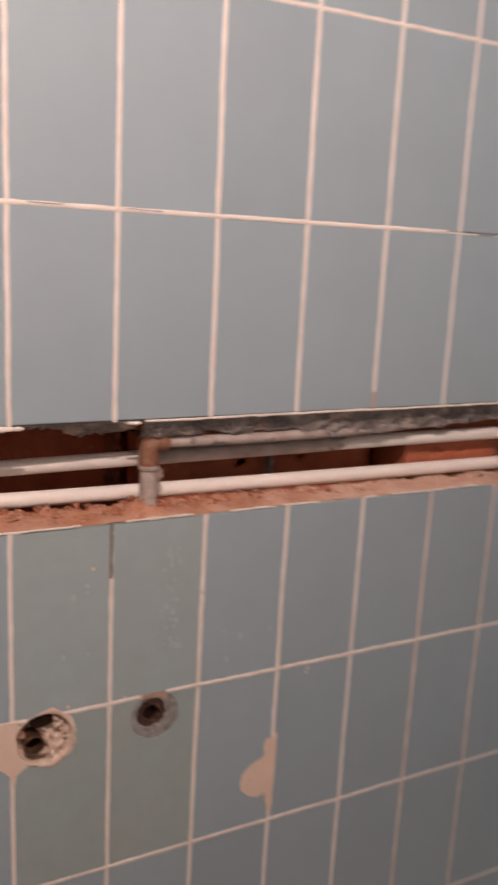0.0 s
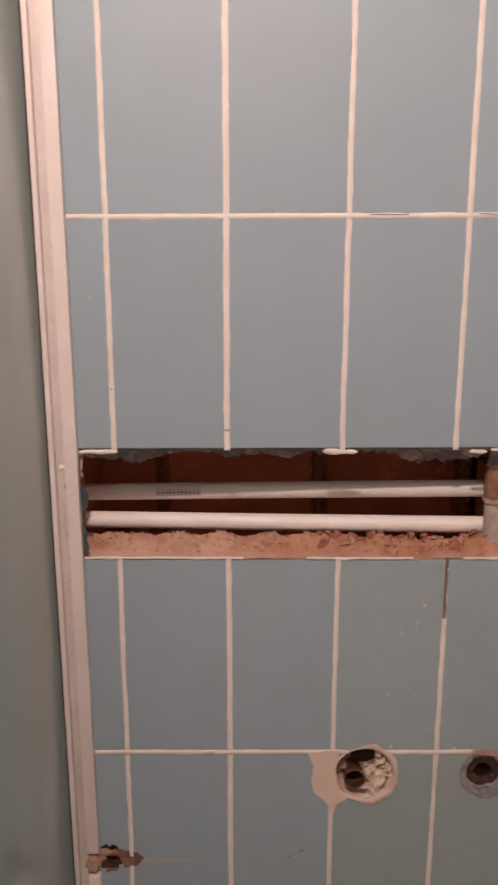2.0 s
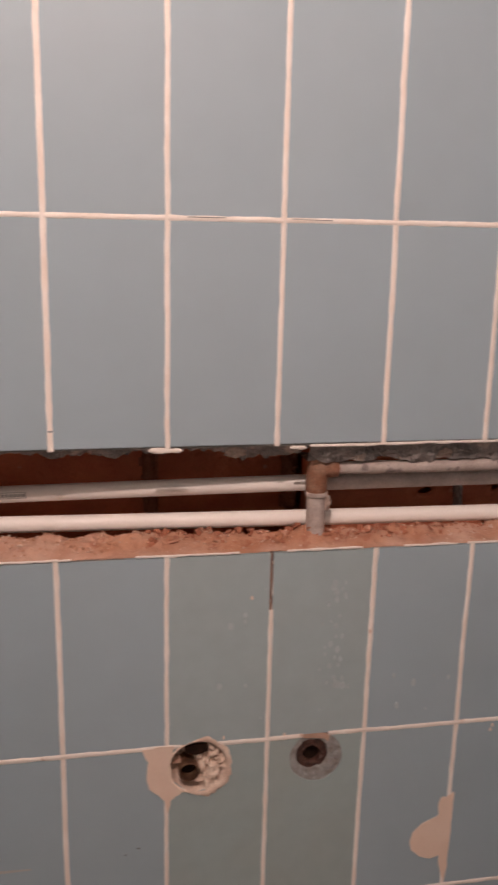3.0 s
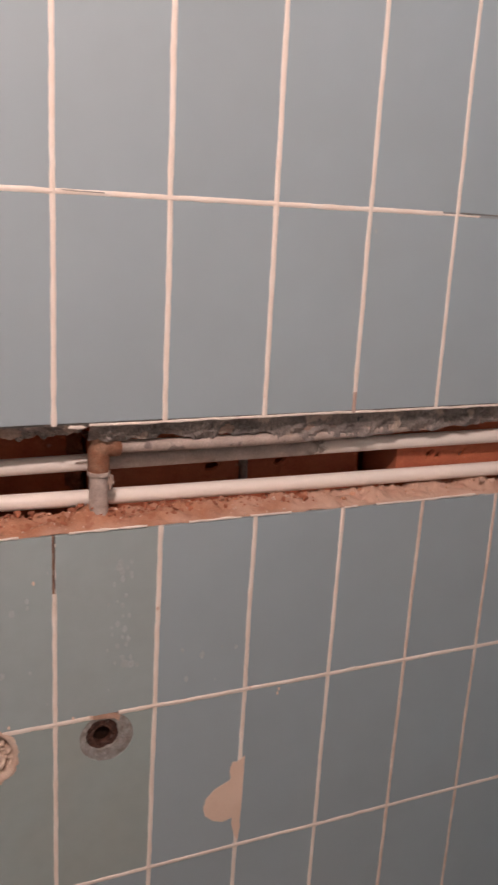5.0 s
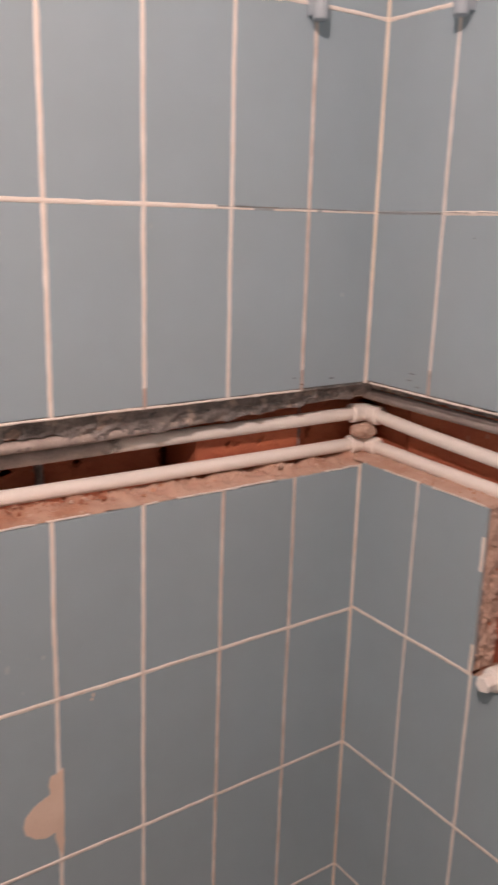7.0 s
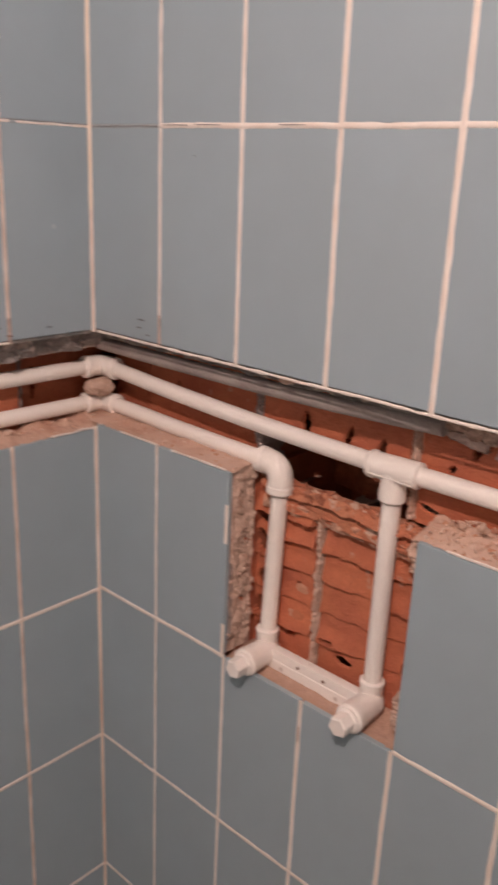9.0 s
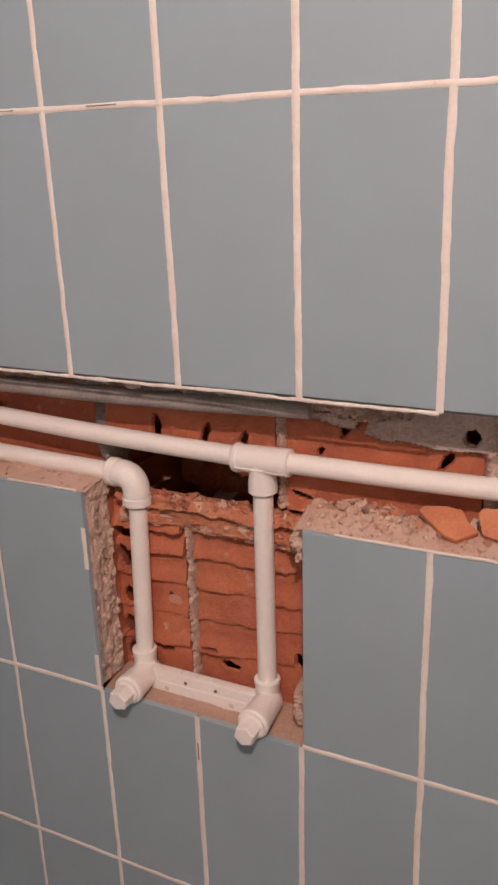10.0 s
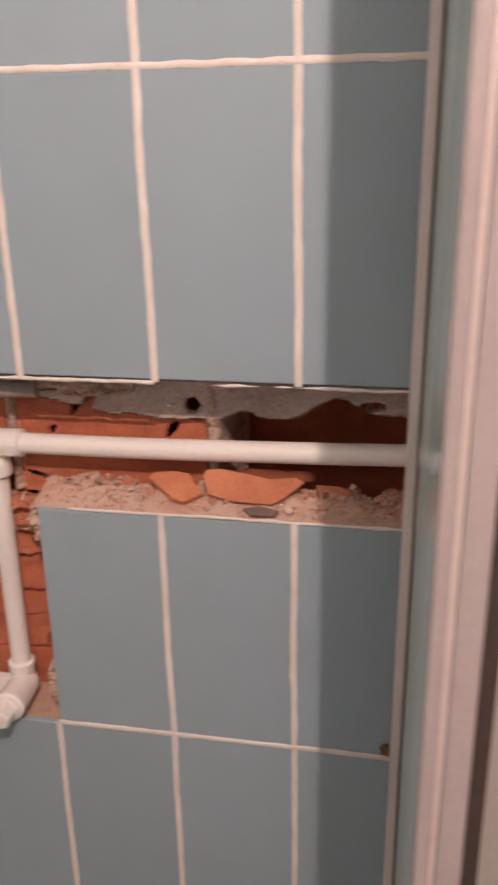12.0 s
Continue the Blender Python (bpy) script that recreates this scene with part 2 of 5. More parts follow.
def chip(size, seed, flat=1.0, count=13):
    """An angular fragment: vertices and faces of a hull of random points."""
    r = random.Random(seed)
    bm = bmesh.new()
    for _ in range(count):
        v = Vector([r.gauss(0, 1) for _ in range(3)]).normalized() * r.uniform(0.75, 1.0)
        bm.verts.new((v.x * size, v.y * size * r.uniform(0.8, 1), v.z * size * flat))
    out = bmesh.ops.convex_hull(bm, input=bm.verts)
    bmesh.ops.delete(bm, geom=[v for v in out["geom_interior"] if isinstance(v, bmesh.types.BMVert)], context="VERTS")
    bm.verts.index_update()
    vs, fs = [v.co.copy() for v in bm.verts], [[v.index for v in f.verts] for f in bm.faces]
    bm.free()
    return vs, fs


def blob(u, d, z, r, seed, squash=(1.4, 0.30, 0.8)):
    """A rough lump, noisy all round: a bmesh."""
    bm = bmesh.new()
    bmesh.ops.create_icosphere(bm, subdivisions=4, radius=1.0)
    for v in bm.verts:
        n = v.co.normalized()
        k = r * (1 + 0.38 * fract(n.x, n.y, n.z + seed, 1.5, 3) + 0.10 * nz(n.x, n.y, n.z + seed, 9))
        v.co = Vector((u + n.x * k * squash[0], d + n.y * k * squash[1], z + n.z * k * squash[2]))
    return bm


def smooth01(a, b, x):
    s = min(max((x - a) / (b - a), 0.0), 1.0)
    return s * s * (3 - 2 * s)


# ---- the room ----
TOP, BOT, FLOOR, CEIL = 1.392, 1.234, 0.0, 2.78
# the tiles were laid by hand: each upright joint has its own place and lean above and below the chase, each level one its own slope
COLUMNS = {
    "A": [(0.0, 0.0, 0.0, 0.0), (-0.1521, -0.0027, -0.1573, 0.0049), (-0.3073, -0.0007, -0.3113, 0.0072), (-0.4618, 0.001, -0.4642, 0.0079), (-0.6146, 0.0, -0.6198, 0.0081),
          (-0.7706, 0.0005, -0.7720, 0.0127), (-0.9287, 0.0059, -0.9303, 0.0063), (-1.0836, 0.0051, -1.0852, 0.0059), (-1.2418, 0.005, -1.2404, 0.0024), (-1.3972, 0.002, -1.3958, 0.0017), (-1.552, 0.0, -1.552, 0.0)],
    "B": [(EAST0, 0.0, EAST0, 0.0), (0.1452, 0.0026, 0.1412, 0.0033), (0.3020, -0.0073, 0.2985, 0.0040), (0.4549, -0.0077, 0.4517, 0.0032),
          (0.6051, -0.0005, 0.6043, 0.0052), (0.7577, -0.0044, 0.7547, -0.0014), (0.9112, -0.0052, 0.9060, -0.0048), (1.066, 0.0, 1.061, 0.0)],
}
LEVELS = {
    "A": [(FLOOR, 0.0), (0.3135, 0.004), (0.6238, 0.0062), (0.9330, 0.0074), (1.2344, 0.0007), (1.3955, 0.0027), (1.7024, 0.0), (2.0140, -0.001), (2.325, 0.0), (2.636, 0.0), (CEIL, 0.0)],
    "B": [(FLOOR, 0.0), (0.3090, 0.0), (0.6189, 0.0), (0.9318, 0.0), (1.2366, 0.0), (1.3925, 0.0), (1.6970, 0.0015), (2.0080, 0.0015), (2.320, 0.0), (2.631, 0.0), (CEIL, 0.0)],
}


def column(side, k, z):
    high, lean_high, low, lean_low = COLUMNS[side][k]
    return high + lean_high * (z - 1.3) if z > 1.3 else low + lean_low * (z - 1.3)


def level(side, j, u):
    z, slope = LEVELS[side][j]
    return z + slope * u


def crossing(side, k, j):
    u = column(side, k, LEVELS[side][j][0])
    return u, level(side, j, u)



def slabs(name, label, boxes, material, m):
    bm = bmesh.new()
    for lo, hi in boxes:
        box(bm, lo, hi)
    bmesh.ops.transform(bm, matrix=m, verts=bm.verts)
    ob = part(name, bm, material, None, "", smooth=False)
    return tagged(ob, label, "wall", kind="structure")


A0 = -1.463
wall_north = slabs("wall_north", "brick and plaster wall clad in blue-grey tiles, chased open for pipes", [
    ((-2.6, 0.32, FLOOR), (0.45, 0.42, CEIL)),
    ((-2.6, 0.06, FLOOR), (0.0149, 0.3199, BOT - 0.08)),
    ((-2.6, 0.06, TOP + 0.006), (0.0149, 0.3199, CEIL)),
    ((-2.6, 0.06, BOT - 0.0799), (A0, 0.3199, TOP + 0.0059))], BRICK, MA)
wall_east = slabs("wall_east", "brick and plaster wall clad in blue-grey tiles, chased open for pipes", [
    ((-0.3199, 0.32, FLOOR), (2.9, 0.42, CEIL)),
    ((-0.3199, 0.030, FLOOR), (2.9, 0.3199, 0.918)),
    ((-0.3199, 0.030, 0.9181), (0.292, 0.3199, BOT - 0.012)),
    ((0.612, 0.030, 0.9181), (2.9, 0.3199, BOT - 0.012)),
    ((-0.3199, 0.030, TOP + 0.006), (2.9, 0.3199, CEIL)),
    ((1.10, 0.030, BOT - 0.0119), (2.9, 0.3199, TOP + 0.0059))], BRICK, MB)
bm = box(bmesh.new(), (-2.75, -2.95, FLOOR), (-2.6, 0.42, CEIL))
tagged(part("wall_west", bm, PAINT, smooth=False), "plain off-white painted bathroom wall", "wall", kind="structure")
bm = box(bmesh.new(), (-2.6, -3.05, FLOOR), (0.25, -2.9, CEIL))
tagged(part("wall_south", bm, PAINT, smooth=False), "plain off-white painted bathroom wall", "wall", kind="structure")
bm = box(bmesh.new(), (-2.75, -3.05, CEIL), (0.45, 0.42, CEIL + 0.12))
tagged(part("ceiling", bm, PAINT, smooth=False), "plain off-white painted bathroom ceiling", "ceiling", kind="structure")
bm = box(bmesh.new(), (-2.75, -3.05, FLOOR - 0.12), (0.45, 0.42, FLOOR))
tagged(part("floor", bm, FLOORING, smooth=False), "dull brown-grey bathroom floor under the shower", "floor", kind="structure")

# ceiling lamp above the opening of the shower
lamp = thing("ceiling_lamp", "round opal glass ceiling lamp, switched on", "lamp", at=(LAMP[0], LAMP[1], CEIL))
part("base", tube(bmesh.new(), [(0, 0, 0), (0, 0, -0.012), (0, 0, -0.014)], [0.09, 0.09, 0.08], 32), ALU, lamp)
part("shade", tube(bmesh.new(), [(0, 0, -0.014 - 0.045 * (1 - math.cos(a))) for a in (PI / 2 * i / 8 for i in range(9))], [0.085 * math.cos(PI / 2 * i / 8) + 0.001 for i in range(9)], 32), GLOBE, lamp, "opal glass shade")

# ---- brick behind the chase ----
def brick_field(name, wall, m, u0, u1, z0, z1, fn, material=BRICK, res=0.003, label="", hollow=False, deep=0.188):
    us, zs = steps(u0, u1, res), steps(z0, z1, res)
    verts, faces = sheet(us, zs, lambda u, z: Vector((u, fn(u, z), z)))
    gone = [False] * len(verts)
    if hollow:  # slots open into the hollow core, behind a thin shell
        face_d = sorted(v.y for v in verts)[len(verts) // 2]
        gone = [v.y - face_d > 0.1 for v in verts]
        for v, g in zip(verts, gone):
            v.y = face_d + 0.004 if g else v.y
        faces = [f for f in faces if not all(gone[i] for i in f)]
    n = len(us)
    k = len(verts)
    # sides back into the wall
    rim = [i for i in range(n)] + [j * n + n - 1 for j in range(1, len(zs))] + [(len(zs) - 1) * n + i for i in range(n - 2, -1, -1)] + [j * n for j in range(len(zs) - 2, 0, -1)]
    verts += [Vector((verts[i].x, max(deep, verts[i].y + 0.02), verts[i].z)) for i in rim]
    q = len(rim)
    faces += [(rim[(i + 1) % q], rim[i], k + i, k + (i + 1) % q) for i in range(q) if not (gone[rim[i]] and gone[rim[(i + 1) % q]])]
    return obj(name, verts, faces, material, wall, m, label)


def slits(marks):
    """Depth added by dark slots: (u, z, half length, half width, lean, depth)."""
    def add(u, z):
        d = 0.0
        for cu, cz, hl, hw, lean, deep in marks:
            du, dz = u - cu, z - cz
            if abs(du) > 0.04 or abs(dz) > 0.04:
                continue
            c, s = math.cos(lean), math.sin(lean)
            a, b = (du * c + dz * s) / (1.15 * hl), (-du * s + dz * c) / (1.4 * hw)
            if a * a + b * b < 1.0 + 0.5 * nz(u, z, 0, 300):
                d = max(d, deep)
        return d
    return add


def faced(base, seed, marks=(), rough=0.002, dents=()):
    cut = slits(marks)

    def fn(u, z):
        d = base + rough * fract(u, z, seed, 40) + 0.0006 * nz(u, z, seed, 400)
        for cu, cz, ru, rz, deep in dents:
            q = ((u - cu) / ru) ** 2 + ((z - cz) / rz) ** 2 + 0.35 * fract(u, z, seed + 9, 45)
            d += deep * smooth01(1.1, 0.85, q)
        return min(d + cut(u, z), 0.30)
    return fn


V = PI / 2
A_BRICKS = [
    (-1.475, -1.360, 0.235, ()), (-1.352, -1.104, 0.225, ()), (-1.096, -0.846, 0.236, ()),
    (-0.846, -0.594, 0.142, ((-0.637, 1.290, 0.010, 0.008, V, 0.16), (-0.643, 1.275, 0.011, 0.005, 0.2, 0.16))),
    (-0.582, -0.336, 0.134, ((-0.521, 1.280, 0.010, 0.005, 0.6, 0.16), (-0.39, 1.306, 0.018, 0.004, 0.1, 0.16))),
    (-0.324, -0.100, 0.074, ((-0.255, 1.291, 0.009, 0.0032, 0.9, 0.16), (-0.237, 1.287, 0.006, 0.0025, 0.6, 0.16), (-0.185, 1.290, 0.009, 0.0025, 0.9, 0.16))),
    (-0.086, 0.080, 0.096, ((-0.06, 1.30, 0.004, 0.02, 0, 0.02),)),
]
for n, (u0, u1, base, marks) in enumerate(A_BRICKS):
    fn = faced(base, n * 2.7, marks)
    if n == 4:  # broken away towards its end
        fn = faced(base, n * 2.7, marks, dents=((-0.336, 1.27, 0.03, 0.05, 0.05),))
    brick_field("brick", wall_north, MA, u0, u1, 1.155, 1.396, fn, hollow=True)
B_BRICKS = [
    (-0.07, 0.018, 0.093, 1.215, ()), (0.030, 0.276, 0.084, 1.215, ((0.1, 1.30, 0.004, 0.012, 0, 0.02),)),
    (0.292, 0.541, 0.076, 1.248, ((0.371, 1.309, 0.016, 0.0045, V, 0.16), (0.443, 1.307, 0.017, 0.0042, 1.25, 0.16), (0.497, 1.305, 0.012, 0.0042, 1.2, 0.16))),
    (0.556, 0.793, 0.077, 1.222, ((0.633, 1.343, 0.017, 0.0045, 1.3, 0.16), (0.751, 1.311, 0.012, 0.004, 1.0, 0.16), (0.780, 1.346, 0.010, 0.009, 0, 0.16), (0.60, 1.304, 0.006, 0.003, 1.0, 0.16), (0.575, 1.243, 0.014, 0.003, -0.2, 0.16))),
    (0.806, 1.095, 0.245, 1.19, ((0.905, 1.372, 0.018, 0.006, -0.1, 0.015),)),
]
for n, (u0, u1, base, z0, marks) in enumerate(B_BRICKS):
    fn = faced(base, 31 + n * 2.7, marks)
    if n == 2:
        def fn(u, z, f0=fn):
            edge = 1.287 + 0.005 * fract(u, 0, 5, 30) - 0.030 * math.exp(-((u - 0.500 - 0.004 * nz(u, 0, 2, 60)) / 0.026) ** 4)  # a torn tongue hangs lower
            return f0(u, z) + 0.20 * smooth01(edge + 0.001, edge - 0.001, z)
    brick_field("brick", wall_east, MB, u0, u1, z0, 1.396, fn, res=0.0018 if n in (2, 3) else 0.003, hollow=True)


# lower bricks laid bare in the square opening, split along their ribs
def ribbed(seed, u_mid):
    cut = slits(((0.466, 0.968, 0.014, 0.0045, -0.15, 0.16), (0.572, 1.004, 0.006, 0.008, 0, 0.16), (0.306, 1.047, 0.008, 0.010, 0, 0.16), (0.304, 1.110, 0.010, 0.014, 0.2, 0.16),
                 (0.304, 1.148, 0.016, 0.008, 0, 0.16), (0.302, 0.998, 0.009, 0.011, 0, 0.16), (0.302, 0.955, 0.007, 0.011, -0.3, 0.16), (0.378, 1.06, 0.003, 0.004, 0, 0.05),
                 (0.36, 0.972, 0.014, 0.003, 0, 0.05), (0.44, 0.992, 0.012, 0.0025, 0.1, 0.05)))

    def fn(u, z):
        d = 0.074 + 0.0012 * fract(u, z, seed, 50) + 0.0005 * nz(u, z, seed, 500)
        for k, (c, slope, deep) in enumerate(((1.168, 0.08, 0.012), (1.130, 0.045, 0.010), (1.085, 0.0, 0.007), (1.034, 0.06, 0.0055), (0.986, 0.05, 0.008))):
            line = c + slope * (u - 0.42) + 0.006 * nz(u, k, seed, 19) + 0.0025 * nz(u, k, seed, 75) + 0.0012 * nz(u, k, seed, 240)
            x = z - line
            strong = deep * max(0.15, 0.75 + 0.9 * nz(u, 3 * k, seed, 16))
            # a torn lip: it swells from above, then breaks off sharply
            d -= strong * smooth01(0.030, 0.0, x) * smooth01(-0.0016, 0.0008, x)
            d += 0.2 * strong * smooth01(-0.012, -0.001, x) * (x < 0)
        return min(d + cut(u, z), 0.30)
    return fn


brick_field("brick", wall_east, MB, 0.293, 0.405, 0.922, 1.196, ribbed(0.4, 0.35), res=0.0022, hollow=True, deep=0.10)
brick_field("brick", wall_east, MB, 0.421, 0.611, 0.922, 1.196, ribbed(2.1, 0.5), res=0.0022, hollow=True, deep=0.10)


def rim_front(u, z):
    plate = math.floor((z - 1.172) / 0.009 + 1.6 * nz(u, 0, 3, 14))
    d = 0.058 + 0.0016 * plate + 0.004 * nz(u, plate * 0.7, 5, 26) + 0.003 * fract(u, z, 21, 30) + 0.0006 * nz(u, z, 2, 220)
    return d + 0.005 * smooth01(0.2, 0.34, nz(u, z * 2, 5, 40))


def rim_height(u, d):
    z = 1.216 + 0.008 * fract(u, d, 3, 24) + 0.004 * abs(nz(u, d, 8, 80)) + 0.0008 * nz(u, d, 8, 300)
    z -= 0.19 * smooth01(0.082, 0.118, d + 0.010 * nz(u, 0, 6, 35))
    return z - 0.012 * smooth01(0.069, 0.052, d)


def rim_top(u, s):
    d = 0.052 + 0.24 * s
    return Vector((u, d + 0.004 * nz(u, s, 2, 60), rim_height(u, d)))


brick_field("brick", wall_east, MB, 0.316, 0.6, 1.180, 1.212, rim_front, RIM, res=0.002, label="broken upper rim of a hollow clay brick", deep=0.09)
verts, faces = sheet(steps(0.31, 0.606, 0.002), steps(0, 1, 0.011), rim_top)
obj("brick", verts, faces, RIM, wall_east, MB, "broken upper rim of a hollow clay brick")


# what is left of the brick behind the broken rim
def core(u, z):
    return 0.260 + 0.012 * fract(u, z, 17, 22) + 0.004 * abs(nz(u, z, 17, 70))


brick_field("brick", wall_east, MB, 0.298, 0.552, 1.150, 1.300, core, BRICK, res=0.003, label="broken core of a hollow clay brick", deep=0.31)


# ---- mortar ----
def mortar(name, wall, m, u0, u1, z0, z1, fn, material=MORTAR, res=0.003, label="", hollow=False, deep=0.188):
    return brick_field(name, wall, m, u0, u1, z0, z1, fn, material, res, label, hollow, deep)


def lumpy(base, amp, seed, f=70):
    return lambda u, z: base + amp * fract(u, z, seed, f) + 0.4 * amp * nz(u, z, seed + 4, 260)


def joint(cu, half, proud, seed, behind=0.175):
    """A bulging joint with a wandering outline."""
    def fn(u, z):
        w = half * (1 + 0.35 * nz(0, z, seed, 60))
        x = (u - cu - 0.004 * nz(0, z, seed + 2, 30)) / w
        lift = max(0.0, 1 - x * x)
        return behind - (behind - proud + 0.005 * fract(u, z, seed, 105) + 0.004 * abs(nz(u, z, seed, 210))) * (lift ** 0.25)
    return fn


# the level bed of mortar under the broken rim, torn along its lower lip
def bed(u, z):
    low, high = 1.169 + 0.007 * fract(u, 0, 31, 16) + 0.002 * nz(u, 0, 31, 90), 1.192 + 0.004 * fract(u, 0, 33, 20)
    body = smooth01(low - 0.002, low + 0.003, z) * smooth01(high + 0.006, high - 0.002, z)
    return 0.090 - (0.027 + 0.010 * fract(u, z, 35, 34) + 0.0012 * nz(u, z, 35, 200)) * body


mortar("mortar_bed", wall_east, MB, 0.312, 0.585, 1.154, 1.204, bed, BEDMORTAR, res=0.002, label="torn bed of beige mortar", deep=0.10)
# thin film of mortar left on the face of the ribbed brick
for u, z, r, seed in ((0.376, 1.004, 0.012, 61), (0.384, 1.056, 0.008, 63)):
    part("mortar_film", blob(u, 0.0735, z, r, seed, (1.2, 0.12, 1.0)), BEDMORTAR, wall_east, "", MB)
mortar("mortar_joint", wall_east, MB, 0.398, 0.428, 0.935, 1.178, joint(0.4125, 0.0085, 0.066, 3), res=0.0018)
mortar("mortar_joint", wall_east, MB, 0.535, 0.566, 1.226, 1.385, joint(0.5495, 0.012, 0.069, 6), res=0.0025)
mortar("mortar_joint", wall_east, MB, 0.786, 0.822, 1.226, 1.392, joint(0.803, 0.015, 0.066, 9), res=0.0025)
mortar("mortar_joint", wall_east, MB, 0.268, 0.298, 1.226, 1.385, joint(0.284, 0.012, 0.073, 12, 0.10), GREYPLASTER, res=0.003, deep=0.11)
mortar("mortar_joint", wall_north, MA, -1.370, -1.338, 1.226, 1.39, joint(-1.356, 0.008, 0.214, 15, 0.226), BACKJOINT, deep=0.25)
mortar("mortar_joint", wall_north, MA, -1.116, -1.084, 1.226, 1.39, joint(-1.099, 0.009, 0.212, 18, 0.226), BACKJOINT, deep=0.25)
mortar("mortar_joint", wall_north, MA, -0.874, -0.842, 1.226, 1.39, joint(-0.857, 0.012, 0.200, 20, 0.236), BACKJOINT, deep=0.25)
mortar("mortar_joint", wall_north, MA, -0.601, -0.575, 1.226, 1.39, joint(-0.588, 0.007, 0.125, 21), CEMENT)
mortar("mortar_joint", wall_north, MA, -0.106, -0.080, 1.226, 1.39, joint(-0.093, 0.009, 0.078, 24), GREYPLASTER)


def left_jamb(s, z):
    lump = 0.0075 * fract(s * 0.06, z, 11, 34, 3) + 0.0050 * abs(nz(s * 0.06, z, 4, 75)) + 0.0008 * nz(s * 0.06, z, 4, 330)
    reach_in = 0.003 + 0.004 * fract(0, z, 5, 24)
    lump *= 0.35 + 0.65 * smooth01(0.0, 0.25, s)
    return Vector((0.2935 + reach_in * s ** 1.2 + 0.8 * lump, 0.009 + 0.048 * s - 0.6 * lump, z))


verts, faces = sheet(steps(0, 1, 0.028), steps(0.934, 1.238, 0.002), left_jamb)
V_, F_ = [], []
jr = random.Random(23)
for i in range(80):
    at = left_jamb(jr.random() ** 0.8, jr.uniform(0.938, 1.232)) + Vector((-0.0015, 0.0015, 0))
    vs, fs = chip(0.0028 + 0.0050 * jr.random() ** 2, 300 + i, 1.05, 30)
    F_ += [[len(V_) + e for e in f] for f in fs]
    V_ += [v + at for v in vs]
obj("mortar_edge", verts, faces, MORTAR, wall_east, MB, "crumbling beige mortar edge")
tagged(obj("mortar_grains", V_, F_, MORTAR, wall_east, MB, "lumpy grains of beige mortar", smooth=True), kind="stuff")


# edge of the tile bed at the jamb's left, its shade painted as grey
verts, faces = sheet(steps(0, 0.2, 0.02), steps(0.948, 1.092, 0.002), lambda s, z: left_jamb(s * smooth01(0.0, 0.012, 1.092 - z), z) + Vector((0, -0.0014, 0)))
obj("plaster_strip", verts, faces, GREYPLASTER, wall_east, MB, "strip of tile adhesive, its shade painted grey", smooth=True)


def right_chunk(u, z):
    q = ((u - 0.602) / 0.028) ** 2 + ((z - 0.968) / 0.05) ** 2 + 0.35 * fract(u, z, 8, 50)
    return 0.100 - 0.075 * smooth01(1.1, 0.5, q) + 0.006 * fract(u, z, 2, 120)


def upper_chunk(u, z):
    q = ((u - 0.606) / 0.034) ** 2 + ((z - 1.206) / 0.034) ** 2 + 0.35 * fract(u, z, 14, 50)
    return 0.100 - 0.080 * smooth01(1.15, 0.4, q) + 0.008 * fract(u, z, 6, 80) + 0.003 * nz(u, z, 6, 240)


mortar("mortar_chunk", wall_east, MB, 0.562, 0.611, 1.165, 1.245, upper_chunk, RUBBLE, res=0.002)
mortar("mortar_chunk", wall_east, MB, 0.565, 0.611, 0.930, 1.04, right_chunk, res=0.0025)


# grey plaster skin left on the bricks under the tile edge
def skin(line, base, seed, marks):
    cut = slits(marks)

    def fn(u, z):
        e = line(u)
        return cut(u, z) + base + 0.002 * fract(u, z, seed, 40) + 0.0008 * nz(u, z, seed, 300) + 0.20 * smooth01(e + 0.001, e - 0.001, z)
    return fn


def line_b(u):
    base = 1.350 - 0.020 * smooth01(0.58, 0.70, u) + 0.010 * math.exp(-((u - 0.84) / 0.02) ** 2)
    base += 0.030 * math.exp(-((u - 0.945) / 0.035) ** 2) + 0.010 * smooth01(0.95, 1.0, u)
    return base + 0.004 * fract(u, 0, 4, 22) + 0.0008 * nz(u, 0, 1, 170)


SKIN_SLOTS = ((0.655, 1.347, 0.014, 0.005, 1.2, 0.16), (0.905, 1.374, 0.009, 0.003, -0.1, 0.16), (0.985, 1.352, 0.014, 0.004, 0.1, 0.16), (0.780, 1.346, 0.0085, 0.007, 0, 0.16))
mortar("plaster_skin", wall_east, MB, 0.556, 1.095, 1.318, 1.397, skin(line_b, 0.0655, 5, SKIN_SLOTS), SKIN, res=0.0016, hollow=True)
# a paler torn flake of render hanging from the bed above it
def flake(u, z):
    low = 1.364 + 0.006 * fract(u, 0, 7, 40) - 0.006 * math.exp(-((u - 0.66) / 0.03) ** 2)
    return 0.045 + 0.010 * fract(u, z, 3, 50) + 0.003 * nz(u, z, 3, 180) + 0.14 * smooth01(low + 0.001, low - 0.001, z)
mortar("render_flake", wall_east, MB, 0.60, 0.715, 1.346, 1.394, flake, MORTAR, res=0.0018, hollow=True)


